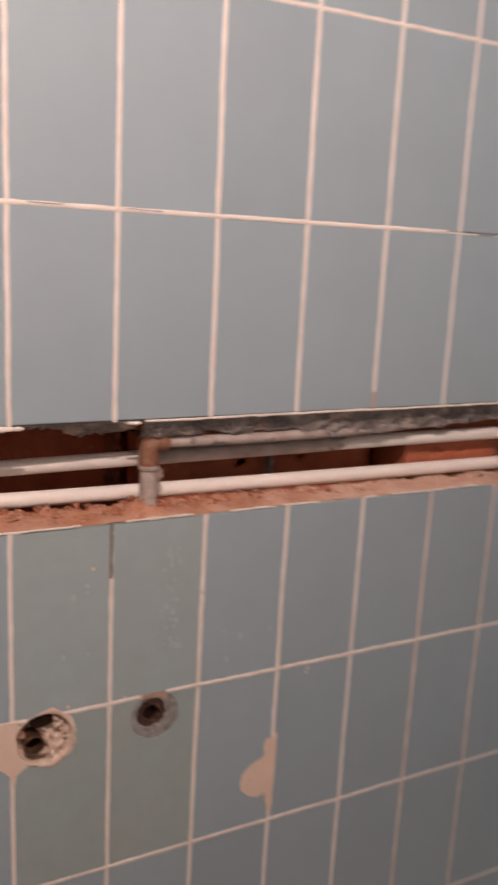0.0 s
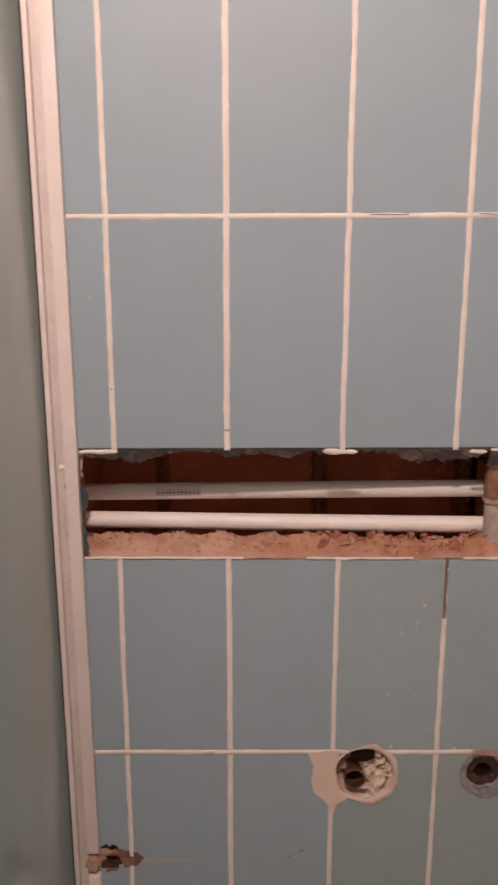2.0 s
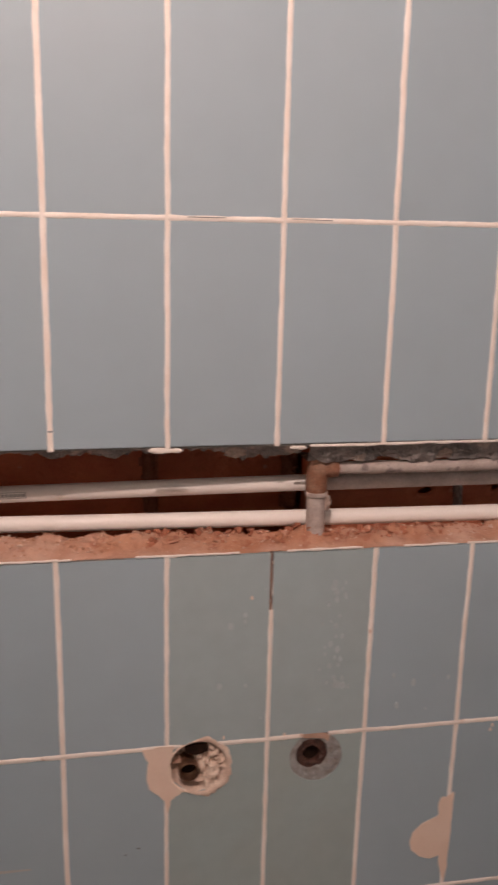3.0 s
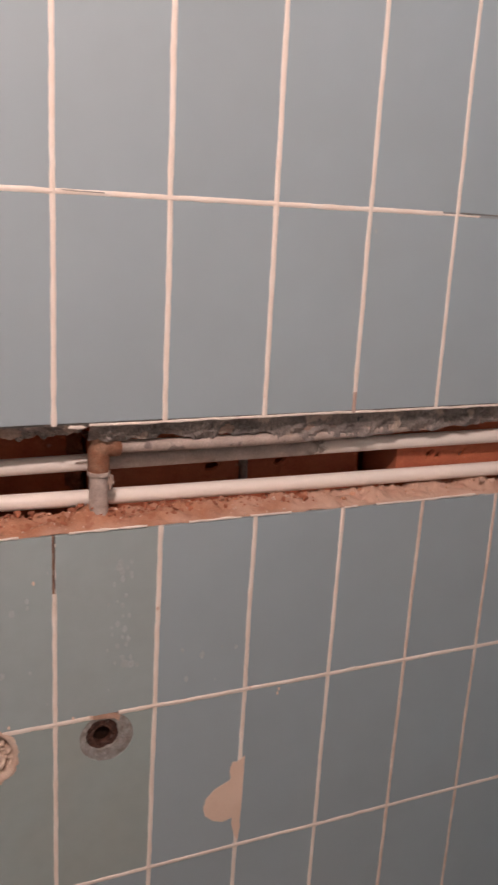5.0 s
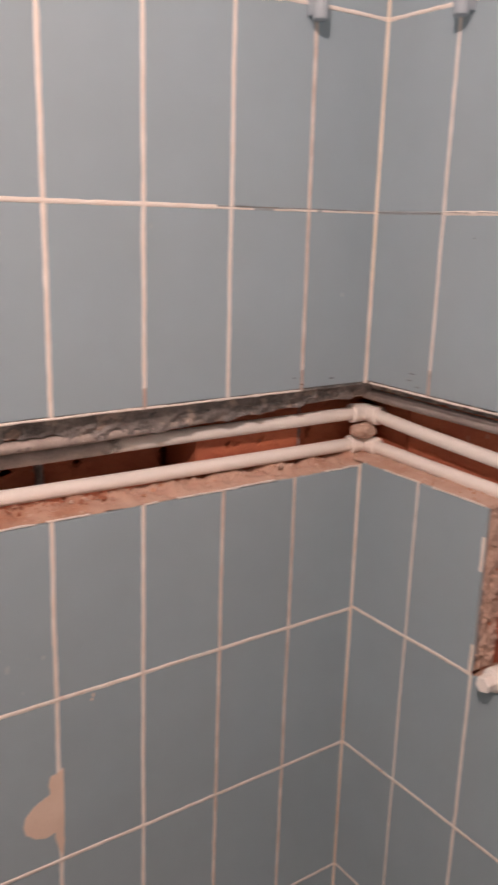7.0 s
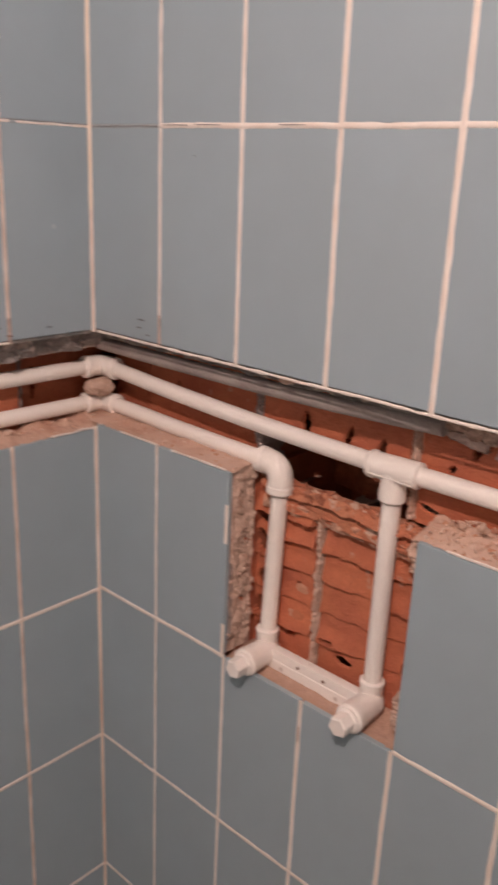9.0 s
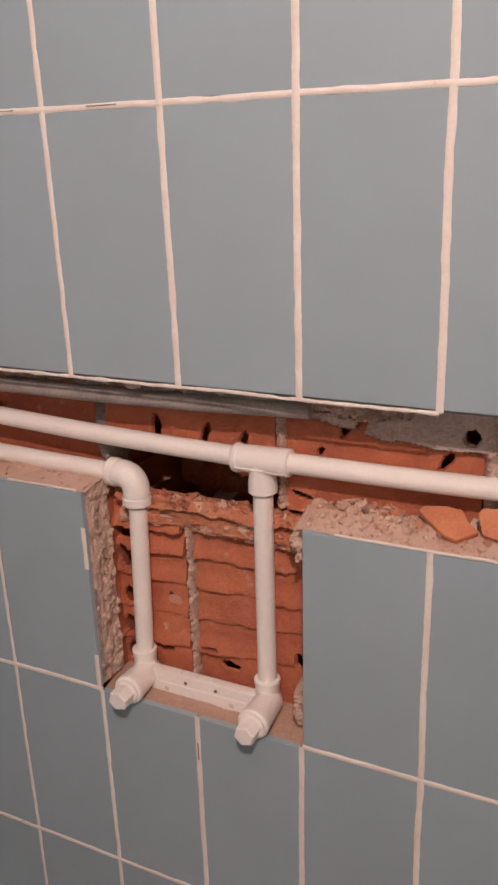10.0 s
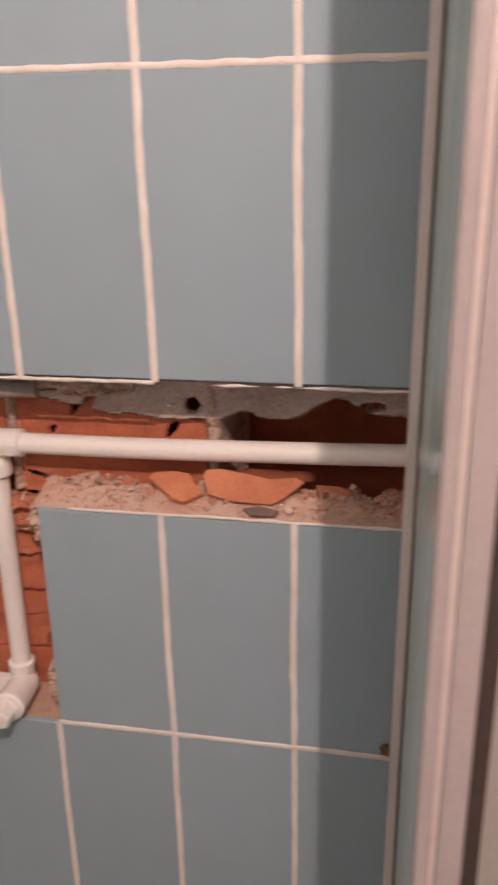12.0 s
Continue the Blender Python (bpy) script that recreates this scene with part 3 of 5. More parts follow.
# bed of cement that holds the old pipe, under the tile edge
def fringe(name, wall, m, u0, u1, low, seed, d_low=0.042, material=CEMENT):
    us = steps(u0, u1, 0.003)
    prof = steps(0.0, 1.0, 0.1)

    def fn(u, s):
        h = low(u)
        z = TOP + 0.004 - h * s
        d = 0.010 + (d_low - 0.010) * s ** 0.7 + 0.008 * fract(u, z, seed, 42) * (0.3 + s) + 0.004 * abs(nz(u, z, seed, 130)) + 0.0015 * nz(u, z, seed, 320)
        if s > 0.95:
            d = 0.1
        return Vector((u, max(d, 0.0075), z))
    verts, faces = sheet(us, prof, fn)
    return obj(name, verts, faces, material, wall, m)


def ragged(base, amp, seed, f=14):
    return lambda u: max(0.005, base + amp * fract(u, 0, seed, f) + 0.3 * amp * nz(u, 0, seed, 120))


fringe("cement_bed", wall_north, MA, A0, -0.845, ragged(0.021, 0.017, 3, 9), 2, 0.034)
def torn_bed(u):
    """The bed hides the old pipe but for two windows torn into it."""
    bare = max(smooth01(-0.895, -0.885, u) * smooth01(-0.705, -0.725, u), smooth01(-0.690, -0.675, u) * smooth01(-0.575, -0.595, u))
    return 0.056 - 0.018 * bare - 0.020 * smooth01(-0.42, 0.0, u) + 0.005 * fract(u, 0, 6, 22)


fringe("cement_bed", wall_north, MA, -0.875, 0.062, torn_bed, 4, 0.028)
fringe("cement_bed", wall_east, MB, -0.062, 0.57, lambda u: 0.024 + 0.003 * fract(u, 0, 9, 16), 6, 0.034)
fringe("cement_bed", wall_east, MB, 0.57, 1.095, lambda u: 0.010 + 0.004 * fract(u, 0, 12, 18), 8, 0.024, GREYPLASTER)


for wall, m, u, d, z, r, material, seed in ((wall_north, MA, -0.655, 0.024, 1.374, 0.014, PLASTER, 1), (wall_north, MA, -0.52, 0.026, 1.370, 0.016, PLASTER, 2), (wall_north, MA, -0.478, 0.025, 1.371, 0.012, GREYPLASTER, 3),
                                           (wall_north, MA, -0.30, 0.028, 1.371, 0.012, PLASTER, 5), (wall_north, MA, -0.745, 0.026, 1.376, 0.012, GREYPLASTER, 6),
                                           (wall_north, MA, -0.585, 0.029, 1.370, 0.011, GREYPLASTER, 7), (wall_east, MB, 0.385, 0.004, 1.389, 0.008, RUBBLE, 11), (wall_north, MA, -0.985, 0.020, 1.381, 0.010, PLASTER, 12)):
    part("mortar_lump", blob(u, d + 0.004, z, r * 1.15, seed), material, wall, "", m)
# a splinter of darker tile stuck in the bed
bm = bmesh.new()
tip = [bm.verts.new(p) for p in ((-0.452, 0.018, 1.384), (-0.418, 0.018, 1.386), (-0.432, 0.026, 1.358), (-0.450, 0.030, 1.384), (-0.420, 0.030, 1.386), (-0.432, 0.034, 1.360))]
for f in ((0, 1, 2), (5, 4, 3), (0, 3, 4, 1), (1, 4, 5, 2), (2, 5, 3, 0)):
    bm.faces.new([tip[i] for i in f])
part("tile_splinter", bm, TORN, wall_north, "dark blue-grey splinter of tile", MA, smooth=False)

# ---- ledge under the pipes ----
def heap(z_at, seed, lift=1.0, rough=1.0, rise=0.0, bank=0.0):
    """The height of the dust at (u, depth): a low slope that climbs towards the brick and drops behind the pipes; bank heaps it round the old stub."""
    def height(u, d):
        s = smooth01(0.0, 0.05, d)
        z = z_at(u) - 0.0025 + (0.015 * lift + rise * smooth01(-0.95, -1.2, u)) * s
        z += rough * ((0.0012 + 0.0042 * s) * fract(u, d, seed, 30) + (0.0006 + 0.0026 * s) * abs(nz(u, d, seed, 95)) + 0.0006 * nz(u, d, seed, 300))
        z += bank * math.exp(-((u + 0.857) / 0.030) ** 2 - ((d - 0.040) / 0.020) ** 2)
        return z - 0.065 * smooth01(0.066, 0.095, d + 0.006 * nz(u, 0, seed, 40))
    return height


def ledge(name, wall, m, u0, u1, height, seed, pale, d1=0.22):
    us, ds = steps(u0, u1, 0.003), steps(0.0045, d1, 0.003)
    verts, faces = sheet(us, ds, lambda u, d: Vector((u, d, height(u, d))))
    ob = obj(name, verts, faces, LEDGE, wall, m, "crumbled plaster and brick dust", smooth=True)
    ob.data.attributes.new("blend", "FLOAT", "POINT").data.foreach_set("value", [min(1.0, max(0.0, pale(v.x) + 0.25 * smooth01(0.03, 0.008, v.y) + 0.35 * fract(v.x, v.y, seed, 22))) for v in verts])
    return ob


HEAP_A = heap(lambda u: BOT, 3, 0.6, 1.8, rise=0.005, bank=0.012)
HEAP_CORNER = heap(lambda u: BOT + 0.002, 5, 0.4, 0.8)
HEAP_B = heap(lambda u: BOT + 0.002, 8, 0.95, 1.5)
ledge("ledge", wall_north, MA, A0, 0.075, HEAP_A, 3, lambda u: 0.05 + 0.35 * smooth01(-1.0, -1.35, u) + 0.66 * smooth01(-0.80, -0.40, u))
ledge("ledge", wall_east, MB, -0.07, 0.300, HEAP_CORNER, 5, lambda u: 0.75)
ledge("ledge", wall_east, MB, 0.600, 1.10, HEAP_B, 8, lambda u: 0.8)
us, ds = steps(0.294, 0.61, 0.003), steps(0.0045, 0.1, 0.003)
verts, faces = sheet(us, ds, lambda u, d: Vector((u, d, 0.929 - 0.004 + 0.10 * d + 0.0025 * fract(u, d, 4, 45) + 0.006 * smooth01(0.57, 0.6, u))))
obj("sill", verts, faces, SILL, wall_east, MB, "smooth beige plaster sill")

# ---- tiles and grout ----
GAP, THICK = 0.0052, 0.008
HOLES = {  # wall: (u, z, radius across, radius up, raggedness)
    "A": [(-1.039, 0.8865, 0.047, 0.046, 0.06), (-0.853, 0.8875, 0.0425, 0.0425, 0.02), (-1.4315, 0.7345, 0.038, 0.022, 0.35)],
    "B": [],
}


def reach(hole, u, z):
    cu, cz, ru, rz, rag = hole
    a = math.atan2((z - cz) / rz, (u - cu) / ru)
    return math.hypot((u - cu) / ru, (z - cz) / rz) / (1 + rag * fract(math.cos(a) * 1.5, math.sin(a) * 1.5, cu * 9, 1.6))


def inset(corners):
    """The four corners of a tile, half a joint inside its field; lower left, lower right, upper right, upper left."""
    g = GAP / 2
    return [Vector((u + su * g, 0, z + sz * g)) for (u, z), (su, sz) in zip(corners, ((1, 1), (-1, 1), (-1, -1), (1, -1)))]


def plain_tile(quad, glaze):
    """A tile about its own middle, with a rounded front edge."""
    bm = bmesh.new()
    front = [bm.verts.new(v) for v in quad]
    rear = [bm.verts.new(v + Vector((0, THICK, 0))) for v in quad]
    bm.faces.new(front)
    bm.faces.new(rear[::-1])
    for i in range(4):
        bm.faces.new((front[i], rear[i], rear[(i + 1) % 4], front[(i + 1) % 4]))
    bmesh.ops.bevel(bm, geom=[e for e in bm.edges if all(v in front for v in e.verts)], offset=0.0011, segments=2, affect="EDGES", profile=0.5)
    bmesh.ops.recalc_face_normals(bm, faces=bm.faces)
    me = bpy.data.meshes.new("tile")
    bm.to_mesh(me)
    bm.free()
    me.materials.append(glaze)
    return me


def cut_tile(quad, cu, cz, holes, glaze):
    """A tile with bites out of it where the holes are."""
    def spot(a, b):
        return quad[0].lerp(quad[1], a).lerp(quad[3].lerp(quad[2], a), b)

    def pull(a, b):
        p = spot(a, b)
        if 0 < a < 1 and 0 < b < 1:
            for hole in holes:
                q = reach(hole, p.x + cu, p.z + cz)
                if 0.88 < q < 1.06:
                    p = Vector((hole[0] + (p.x + cu - hole[0]) / q - cu, 0, hole[1] + (p.z + cz - hole[1]) / q - cz))
        return p
    verts, faces = sheet(steps(0, 1, 0.02), steps(0, 1, 0.0105), pull)
    faces = [f for f in faces if min(reach(hole, sum(verts[i].x for i in f) / 4 + cu, sum(verts[i].z for i in f) / 4 + cz) for hole in holes) > 1.0]
    count = {}
    for f in faces:
        for a, b in zip(f, f[1:] + f[:1]):
            count[(min(a, b), max(a, b))] = count.get((min(a, b), max(a, b)), []) + [(a, b)]
    rim = [v[0] for v in count.values() if len(v) == 1]
    back = {}
    for a, b in rim:
        for i in (a, b):
            if i not in back:
                back[i] = len(verts)
                verts.append(verts[i] + Vector((0, THICK, 0)))
    faces += [(b, a, back[a], back[b]) for a, b in rim]
    me = bpy.data.meshes.new("tile")
    me.from_pydata([tuple(v) for v in verts], [], faces)
    me.materials.append(glaze)
    me.update()
    return me


def lay_tiles(wall, m, side, missing):
    r = random.Random(side)
    for i in range(len(COLUMNS[side]) - 1):
        left, right = (i + 1, i) if side == "A" else (i, i + 1)
        for j in range(len(LEVELS[side]) - 1):
            if j == 4 or (i, j) in missing:
                continue
            field = []
            for k, e in ((left, j), (right, j), (right, j + 1), (left, j + 1)):
                u = column(side, k, LEVELS[side][e][0])
                field.append((u, level(side, e, u)))
            quad = inset(field)
            mid = sum(quad, Vector()) / 4
            quad = [v - mid for v in quad]
            near = [q for q in HOLES[side] if abs(q[0] - mid.x) < 0.08 + q[2] * 1.3 and abs(q[1] - mid.z) < 0.16 + q[3] * 1.3]
            # two columns are dulled by dried soap
            glaze = TILE if side == "B" or i not in (5, 6) else {2: HAZED_WARM, 3: HAZED}.get(j, TILE)
            me = cut_tile(quad, mid.x, mid.z, near, glaze) if near else plain_tile(quad, glaze)
            ob = new("tile", me)
            ob.parent = wall
            ob.matrix_basis = m @ pose(mid.x, r.uniform(-0.0001, 0.0001), mid.z, r.uniform(-0.05, 0.05), 0, r.uniform(-0.09, 0.09))


class Grout:
    """Strips of joint filler with wandering edges, gathered for one wall."""
    def __init__(self):
        self.verts, self.faces = [], []

    def strip(self, p, q, width, seed, d=-0.0007, keep=None, wob=0.0011, taper=0.0):
        """From p to q, both (u, z)."""
        n = max(2, round(math.dist(p, q) / 0.005))
        across = (-(q[1] - p[1]) / math.dist(p, q), (q[0] - p[0]) / math.dist(p, q))
        last = None
        for i in range(n + 1):
            s = i / n
            u, z = p[0] + (q[0] - p[0]) * s, p[1] + (q[1] - p[1]) * s
            if keep and not keep(u, z):
                last = None
                continue
            far = s * math.dist(p, q)
            drift = 0.0012 * nz(far, seed, 0, 7)
            wide = [width / 2 * (1 + 0.16 * nz(far, seed, 5 * e, 11)) + wob * nz(far, seed, e * 3 + 1, 42) + 0.5 * wob * nz(far, seed, e * 3 + 2, 150) for e in (0, 1)]
            if taper:
                wide = [x * (0.15 + 0.85 * smooth01(0.0, taper, min(far, math.dist(p, q) - far))) for x in wide]
            k = len(self.verts)
            for t, dd in ((-wide[0], 0.0008), (-wide[0] * 0.8, 0.0), (wide[1] * 0.8, 0.0), (wide[1], 0.0008)):
                self.verts.append((u + across[0] * (t + drift), d + dd + 0.0003 * nz(far, t * 40, seed, 60), z + across[1] * (t + drift)))
            if last is not None:
                self.faces += [(last + e, last + e + 1, k + e + 1, k + e) for e in range(3)]
            last = k

    def put(self, name, wall, m, material, label=""):
        return obj(name, self.verts, self.faces, material, wall, m, label, smooth=True)


def clear(side):
    return lambda u, z: all(reach(h, u, z) > 1.02 for h in HOLES[side])


lay_tiles(wall_north, MA, "A", set())
lay_tiles(wall_east, MB, "B", {(2, 3), (3, 3)})

# the bed under the joints, flush with the backs of the tiles' faces
for wall, m, u0, u1, zs in ((wall_north, MA, -1.56, 0.003, ((FLOOR, 0.619), (TOP + 0.0005, CEIL))), (wall_north, MA, -1.385, 0.003, ((0.619, 0.83), (0.935, BOT - 0.003))),
                            (wall_east, MB, EAST0, 1.2, ((FLOOR, 0.926), (TOP + 0.0005, CEIL))), (wall_east, MB, EAST0, 0.2925, ((0.926, BOT - 0.003),)), (wall_east, MB, 0.6055, 1.2, ((0.96, BOT - 0.003),))):
    for z0, z1 in zs:
        bm = box(bmesh.new(), (u0, 0.0032, z0), (u1, 0.0088, z1))
        part("joint_bed", bm, DARKJOINT, wall, m=m, smooth=False)

def bits(lo, seed, f=9):
    return lambda u, z: fract(u, 0, seed, f) > lo


ga, gb, stains_a, stains_b, open_a, open_b, thin_a, thin_b, brown_a, tint_a, tint_b = (Grout() for _ in range(11))
wr = random.Random(3)
keep_a, keep_b = clear("A"), clear("B")
GROUND, CROWN = 0, 10  # the levels of the floor and the ceiling
for k in range(1, 10):
    w = {1: 0.0066, 2: 0.0072, 9: 0.0074}.get(k, 0.0080 + wr.uniform(-0.0006, 0.0006))
    foot, head = crossing("A", k, 5), crossing("A", k, CROWN)
    (brown_a if k == 1 else ga).strip((foot[0], foot[1] + {1: 0.034, 3: 0.030}.get(k, 0.0)), head, w, k, keep=keep_a)
    foot, head = crossing("A", k, GROUND), crossing("A", k, 4)
    (brown_a if k < 3 else ga).strip(foot, (head[0], head[1] - (0.091 if k == 6 else 0.0)), w * (1.0 if k < 3 else 0.97), k + 40, keep=keep_a)
u6 = column("A", 6, BOT - 0.05)
stains_a.strip((u6 - 0.0012, BOT - 0.001), (u6 - 0.0012, BOT - 0.094), 0.0036, 5, d=0.0002)
ga.strip((u6 + 0.0028, BOT - 0.004), (u6 + 0.0024, BOT - 0.094), 0.0018, 6, d=0.0004, keep=lambda u, z: nz(0, z, 3, 60) > -0.1)
tint_a.strip((column("A", 3, 1.4), TOP + 0.034), (column("A", 3, 1.4), TOP), 0.0072, 8, d=-0.001)
tint_a.strip((column("A", 1, 1.4), TOP + 0.040), (column("A", 1, 1.4), TOP + 0.002), 0.0056, 9, d=-0.001)
stains_a.strip((column("A", 1, 1.4) - 0.006, TOP + 0.014), (column("A", 1, 1.4) + 0.005, TOP + 0.012), 0.0032, 10, d=-0.0012, taper=0.004)
for j, w in ((1, 0.0072), (2, 0.0076), (3, 0.0080), (6, 0.0072), (7, 0.0066), (8, 0.0066), (9, 0.0066)):
    a1 = -0.335 if j == 6 else -0.004
    a0 = -1.47 if j > 4 else -1.455 if j == 3 else -1.385
    ga.strip((a0, level("A", j, a0)), (a1, level("A", j, a1)), w, j * 31, keep=keep_a)
z6 = LEVELS["A"][6][0]
open_a.strip((-0.335, z6 + 0.0015), (-0.006, z6 + 0.0015), 0.0011, 77, d=-0.0006, wob=0.0005)
thin_a.strip((-0.34, z6), (-0.006, z6), 0.0062, 79, d=-0.0002, wob=0.0003)
ga.strip((-0.34, z6 - 0.0012), (-0.006, z6 - 0.0012), 0.0036, 78, d=-0.0005, keep=bits(-0.45, 3, 14))
for p, q in ((-1.055, -1.005), (-0.90, -0.86), (-0.915, -0.90), (-0.30, -0.22)):
    open_a.strip((p, z6 + 0.0015), (q, z6 + 0.0015), 0.0015, p * 13, d=-0.0012, wob=0.0006)
for k in range(1, 7):
    w = {1: 0.0060, 2: 0.0072}.get(k, 0.0084)
    foot, head = crossing("B", k, 5), crossing("B", k, CROWN)
    gb.strip((foot[0], foot[1] + (0.042 if k == 1 else 0.0)), head, w, k + 80)
    gb.strip(crossing("B", k, GROUND), crossing("B", k, 3 if k in (2, 3, 4) else 4), w * 0.92, k + 120, keep=keep_b)
u1, u3 = column("B", 1, 1.42), column("B", 3, 0.87)
tint_b.strip((u1, TOP + 0.046), (u1, TOP), 0.0052, 3, d=-0.001)
stains_b.strip((u3, 0.888), (u3, 0.860), 0.0018, 4, d=-0.0011)
for j, w in ((1, 0.0068), (2, 0.0070), (3, 0.0072), (6, 0.0070), (7, 0.0066), (8, 0.0066), (9, 0.0066)):
    keep = keep_b if j != 3 else (lambda u, zz: keep_b(u, zz) and not 0.300 < u < 0.600)
    b0 = u1 if j == 6 else EAST0 + 0.004
    gb.strip((b0, level("B", j, b0)), (1.12, level("B", j, 1.12)), w, j * 17 + 5, keep=keep)
z6 = LEVELS["B"][6][0]
open_b.strip((EAST0 + 0.004, z6), (u1, z6), 0.0013, 61, d=-0.0006, wob=0.0005)
thin_b.strip((EAST0 + 0.004, z6), (u1, z6), 0.0062, 62, d=-0.0002, wob=0.0003)
for p, q in ((0.15, 0.20), (0.215, 0.26), (0.36, 0.40)):
    open_b.strip((p, z6 + 0.0015), (q, z6 + 0.0015), 0.0014, p * 9, d=-0.0012, wob=0.0006)
gb.strip((0.2935, BOT - 0.05), (0.2935, BOT - 0.112), 0.0075, 31)
gb.strip((0.2935, 0.988), (0.2935, 0.932), 0.0075, 33)


# broken grout left along the edges of the chase
ga.strip((-0.88, level("A", 5, -0.88) - 0.0005), (-0.15, level("A", 5, -0.15) - 0.0005), 0.0042, 201, keep=bits(-0.75, 4), wob=0.0013)
for p, q in ((-1.448, -1.392), (-1.11, -1.062), (-0.91, -0.885)):
    ga.strip((p, TOP - 0.002), (q, TOP - 0.0015), 0.0062, p * 7, wob=0.0026, taper=0.004)
ga.strip((-1.445, BOT + 0.0005), (-0.003, BOT + 0.0005), 0.0036, 203, keep=bits(-0.05, 7), wob=0.002)
gb.strip((0.0, TOP - 0.0005), (0.757, TOP - 0.0005), 0.0042, 205, keep=bits(-0.95, 9), wob=0.0016)
for p, q in ((0.82, 0.87), (0.885, 0.905), (0.909, 1.03)):
    gb.strip((p, TOP - 0.001), (q, TOP - 0.001), 0.0034, p * 11, wob=0.002, taper=0.02)
gb.strip((0.0, BOT + 0.0025), (0.29, BOT + 0.0025), 0.0034, 207, keep=bits(-0.3, 12))
gb.strip((0.606, BOT + 0.0025), (1.03, BOT + 0.0025), 0.0036, 209, keep=bits(-0.5, 14))
THIN = mat("thin_joint", (0.36, 0.41, 0.435), 0.6, (0.32, 0.36, 0.38), big=40, fine=300, mix=0.2)
thin_a.put("thin_joint", wall_north, MA, THIN)
thin_b.put("thin_joint", wall_east, MB, THIN)
open_a.put("open_joint", wall_north, MA, DARKJOINT)
open_b.put("open_joint", wall_east, MB, DARKJOINT)
ga.put("grout", wall_north, MA, GROUT)
brown_a.put("grout", wall_north, MA, mat("brown_grout", (0.80, 0.70, 0.63), 0.75, (0.66, 0.52, 0.44), big=24, fine=300, mix=0.3, bump=0.2, dist=0.0005, col3=(0.42, 0.28, 0.22), cut3=0.68, big3=60))
gb.put("grout", wall_east, MB, GROUT)
TINTED = mat("tinted_grout", (0.50, 0.36, 0.31), 0.75, (0.58, 0.46, 0.40), big=50, fine=300, mix=0.3, bump=0.2, dist=0.0005)
tint_a.put("tinted_grout", wall_north, MA, TINTED, "brownish worn ends of the joints")
tint_b.put("tinted_grout", wall_east, MB, TINTED, "brownish worn ends of the joints")
stains_a.put("stained_grout", wall_north, MA, STAIN, "brown-stained open joints")
stains_b.put("stained_grout", wall_east, MB, STAIN, "brown-stained open joints")
# corner fillet; below the chase it is stained orange-brown
RUSTY_GROUT = mat("stained_grout", (0.80, 0.67, 0.57), 0.7, (0.70, 0.50, 0.38), big=10, fine=300, mix=0.15, bump=0.2, dist=0.0005)
YELLOW_GROUT = mat("yellowed_grout", (0.83, 0.72, 0.61), 0.7, (0.79, 0.66, 0.52), big=12, fine=300, mix=0.15, bump=0.2, dist=0.0005)
PALE_GROUT = mat("dusty_grout", (0.82, 0.72, 0.65), 0.7, (0.74, 0.60, 0.51), big=22, fine=300, mix=0.2, bump=0.2, dist=0.0005)
for z0, z1, material in ((FLOOR, 0.932, RUSTY_GROUT), (0.932, BOT, PALE_GROUT), (TOP, 1.58, PALE_GROUT), (1.58, CEIL, YELLOW_GROUT)):
    zs = steps(z0, z1, 0.008)
    verts, faces = [], []
    for z in zs:
        w = 0.0009 * nz(0, z, 2, 14) + 0.0006 * nz(0, z, 6, 60)
        verts += [(-0.0060 - w, 0.0002, z), (-0.0055 - w, -0.0006, z), (-0.0028, -0.0025 - w, z), (-0.0016, -0.0034 - w, z)]
    for i in range(len(zs) - 1):
        faces += [(4 * i + e, 4 * i + e + 1, 4 * i + 5 + e, 4 * i + 4 + e) for e in range(3)]
    obj("corner_grout", verts, faces, material, wall_north, None, "", smooth=True)

# painted faces of the walls beyond the tiles
for wall, m, u0, u1 in ((wall_north, MA, -2.6, -1.553), (wall_east, MB, 1.0665, 2.9)):
    part("painted_face", box(bmesh.new(), (u0, 0.0005, FLOOR), (u1, 0.0298, CEIL)), PAINT, wall, "", m, smooth=False)

# ---- plumbing ----
def place(m, u, d, z):
    return m @ Vector((u, d, z))


R = 0.0127
AX = 0.055  # depth of the pipes' axes
CORNER = (AX - 0.001, AX)
up_a, up_c = 1.3125, 1.3202
lo_a, lo_c, lo_b = 1.2725, 1.2572, 1.2455


def run(bm, p, q, r=R, sag=0.0, n=14, seed=0):
    p, q = Vector(p), Vector(q)
    pts = [p.lerp(q, i / n) + Vector((0, 0, sag * math.sin(PI * i / n) + 0.0006 * nz(i, seed, 0, 0.4))) for i in range(n + 1)]
    return tube(bm, pts, r, 24)


def socket(bm, p, q, r, lip=0.0012):
    """A fitting's sleeve with rounded ends and a raised rim."""
    p, q = Vector(p), Vector(q)
    L = (q - p).length
    prof = ((0.0, r * 0.90), (0.0012, r), (0.004, r + lip), (0.008, r + lip), (0.0095, r * 0.985), (L - 0.001, r * 0.985), (L, r * 0.9))
    return tube(bm, [p.lerp(q, s / L) for s, _ in prof], [x for _, x in prof], 28)


upper = thing("water_pipe", "white plastic water pipe with tee, resting in the wall chase", "pipe", "new water pipes")
lower = thing("water_pipe", "white plastic water pipe with elbows, low in the wall chase", "pipe", "new water pipes")
PC_U, PB_U = Vector((*CORNER, up_c)), place(MB, 1.25, AX, 1.310)
TEE = place(MB, 0.533, AX, 1.2925)


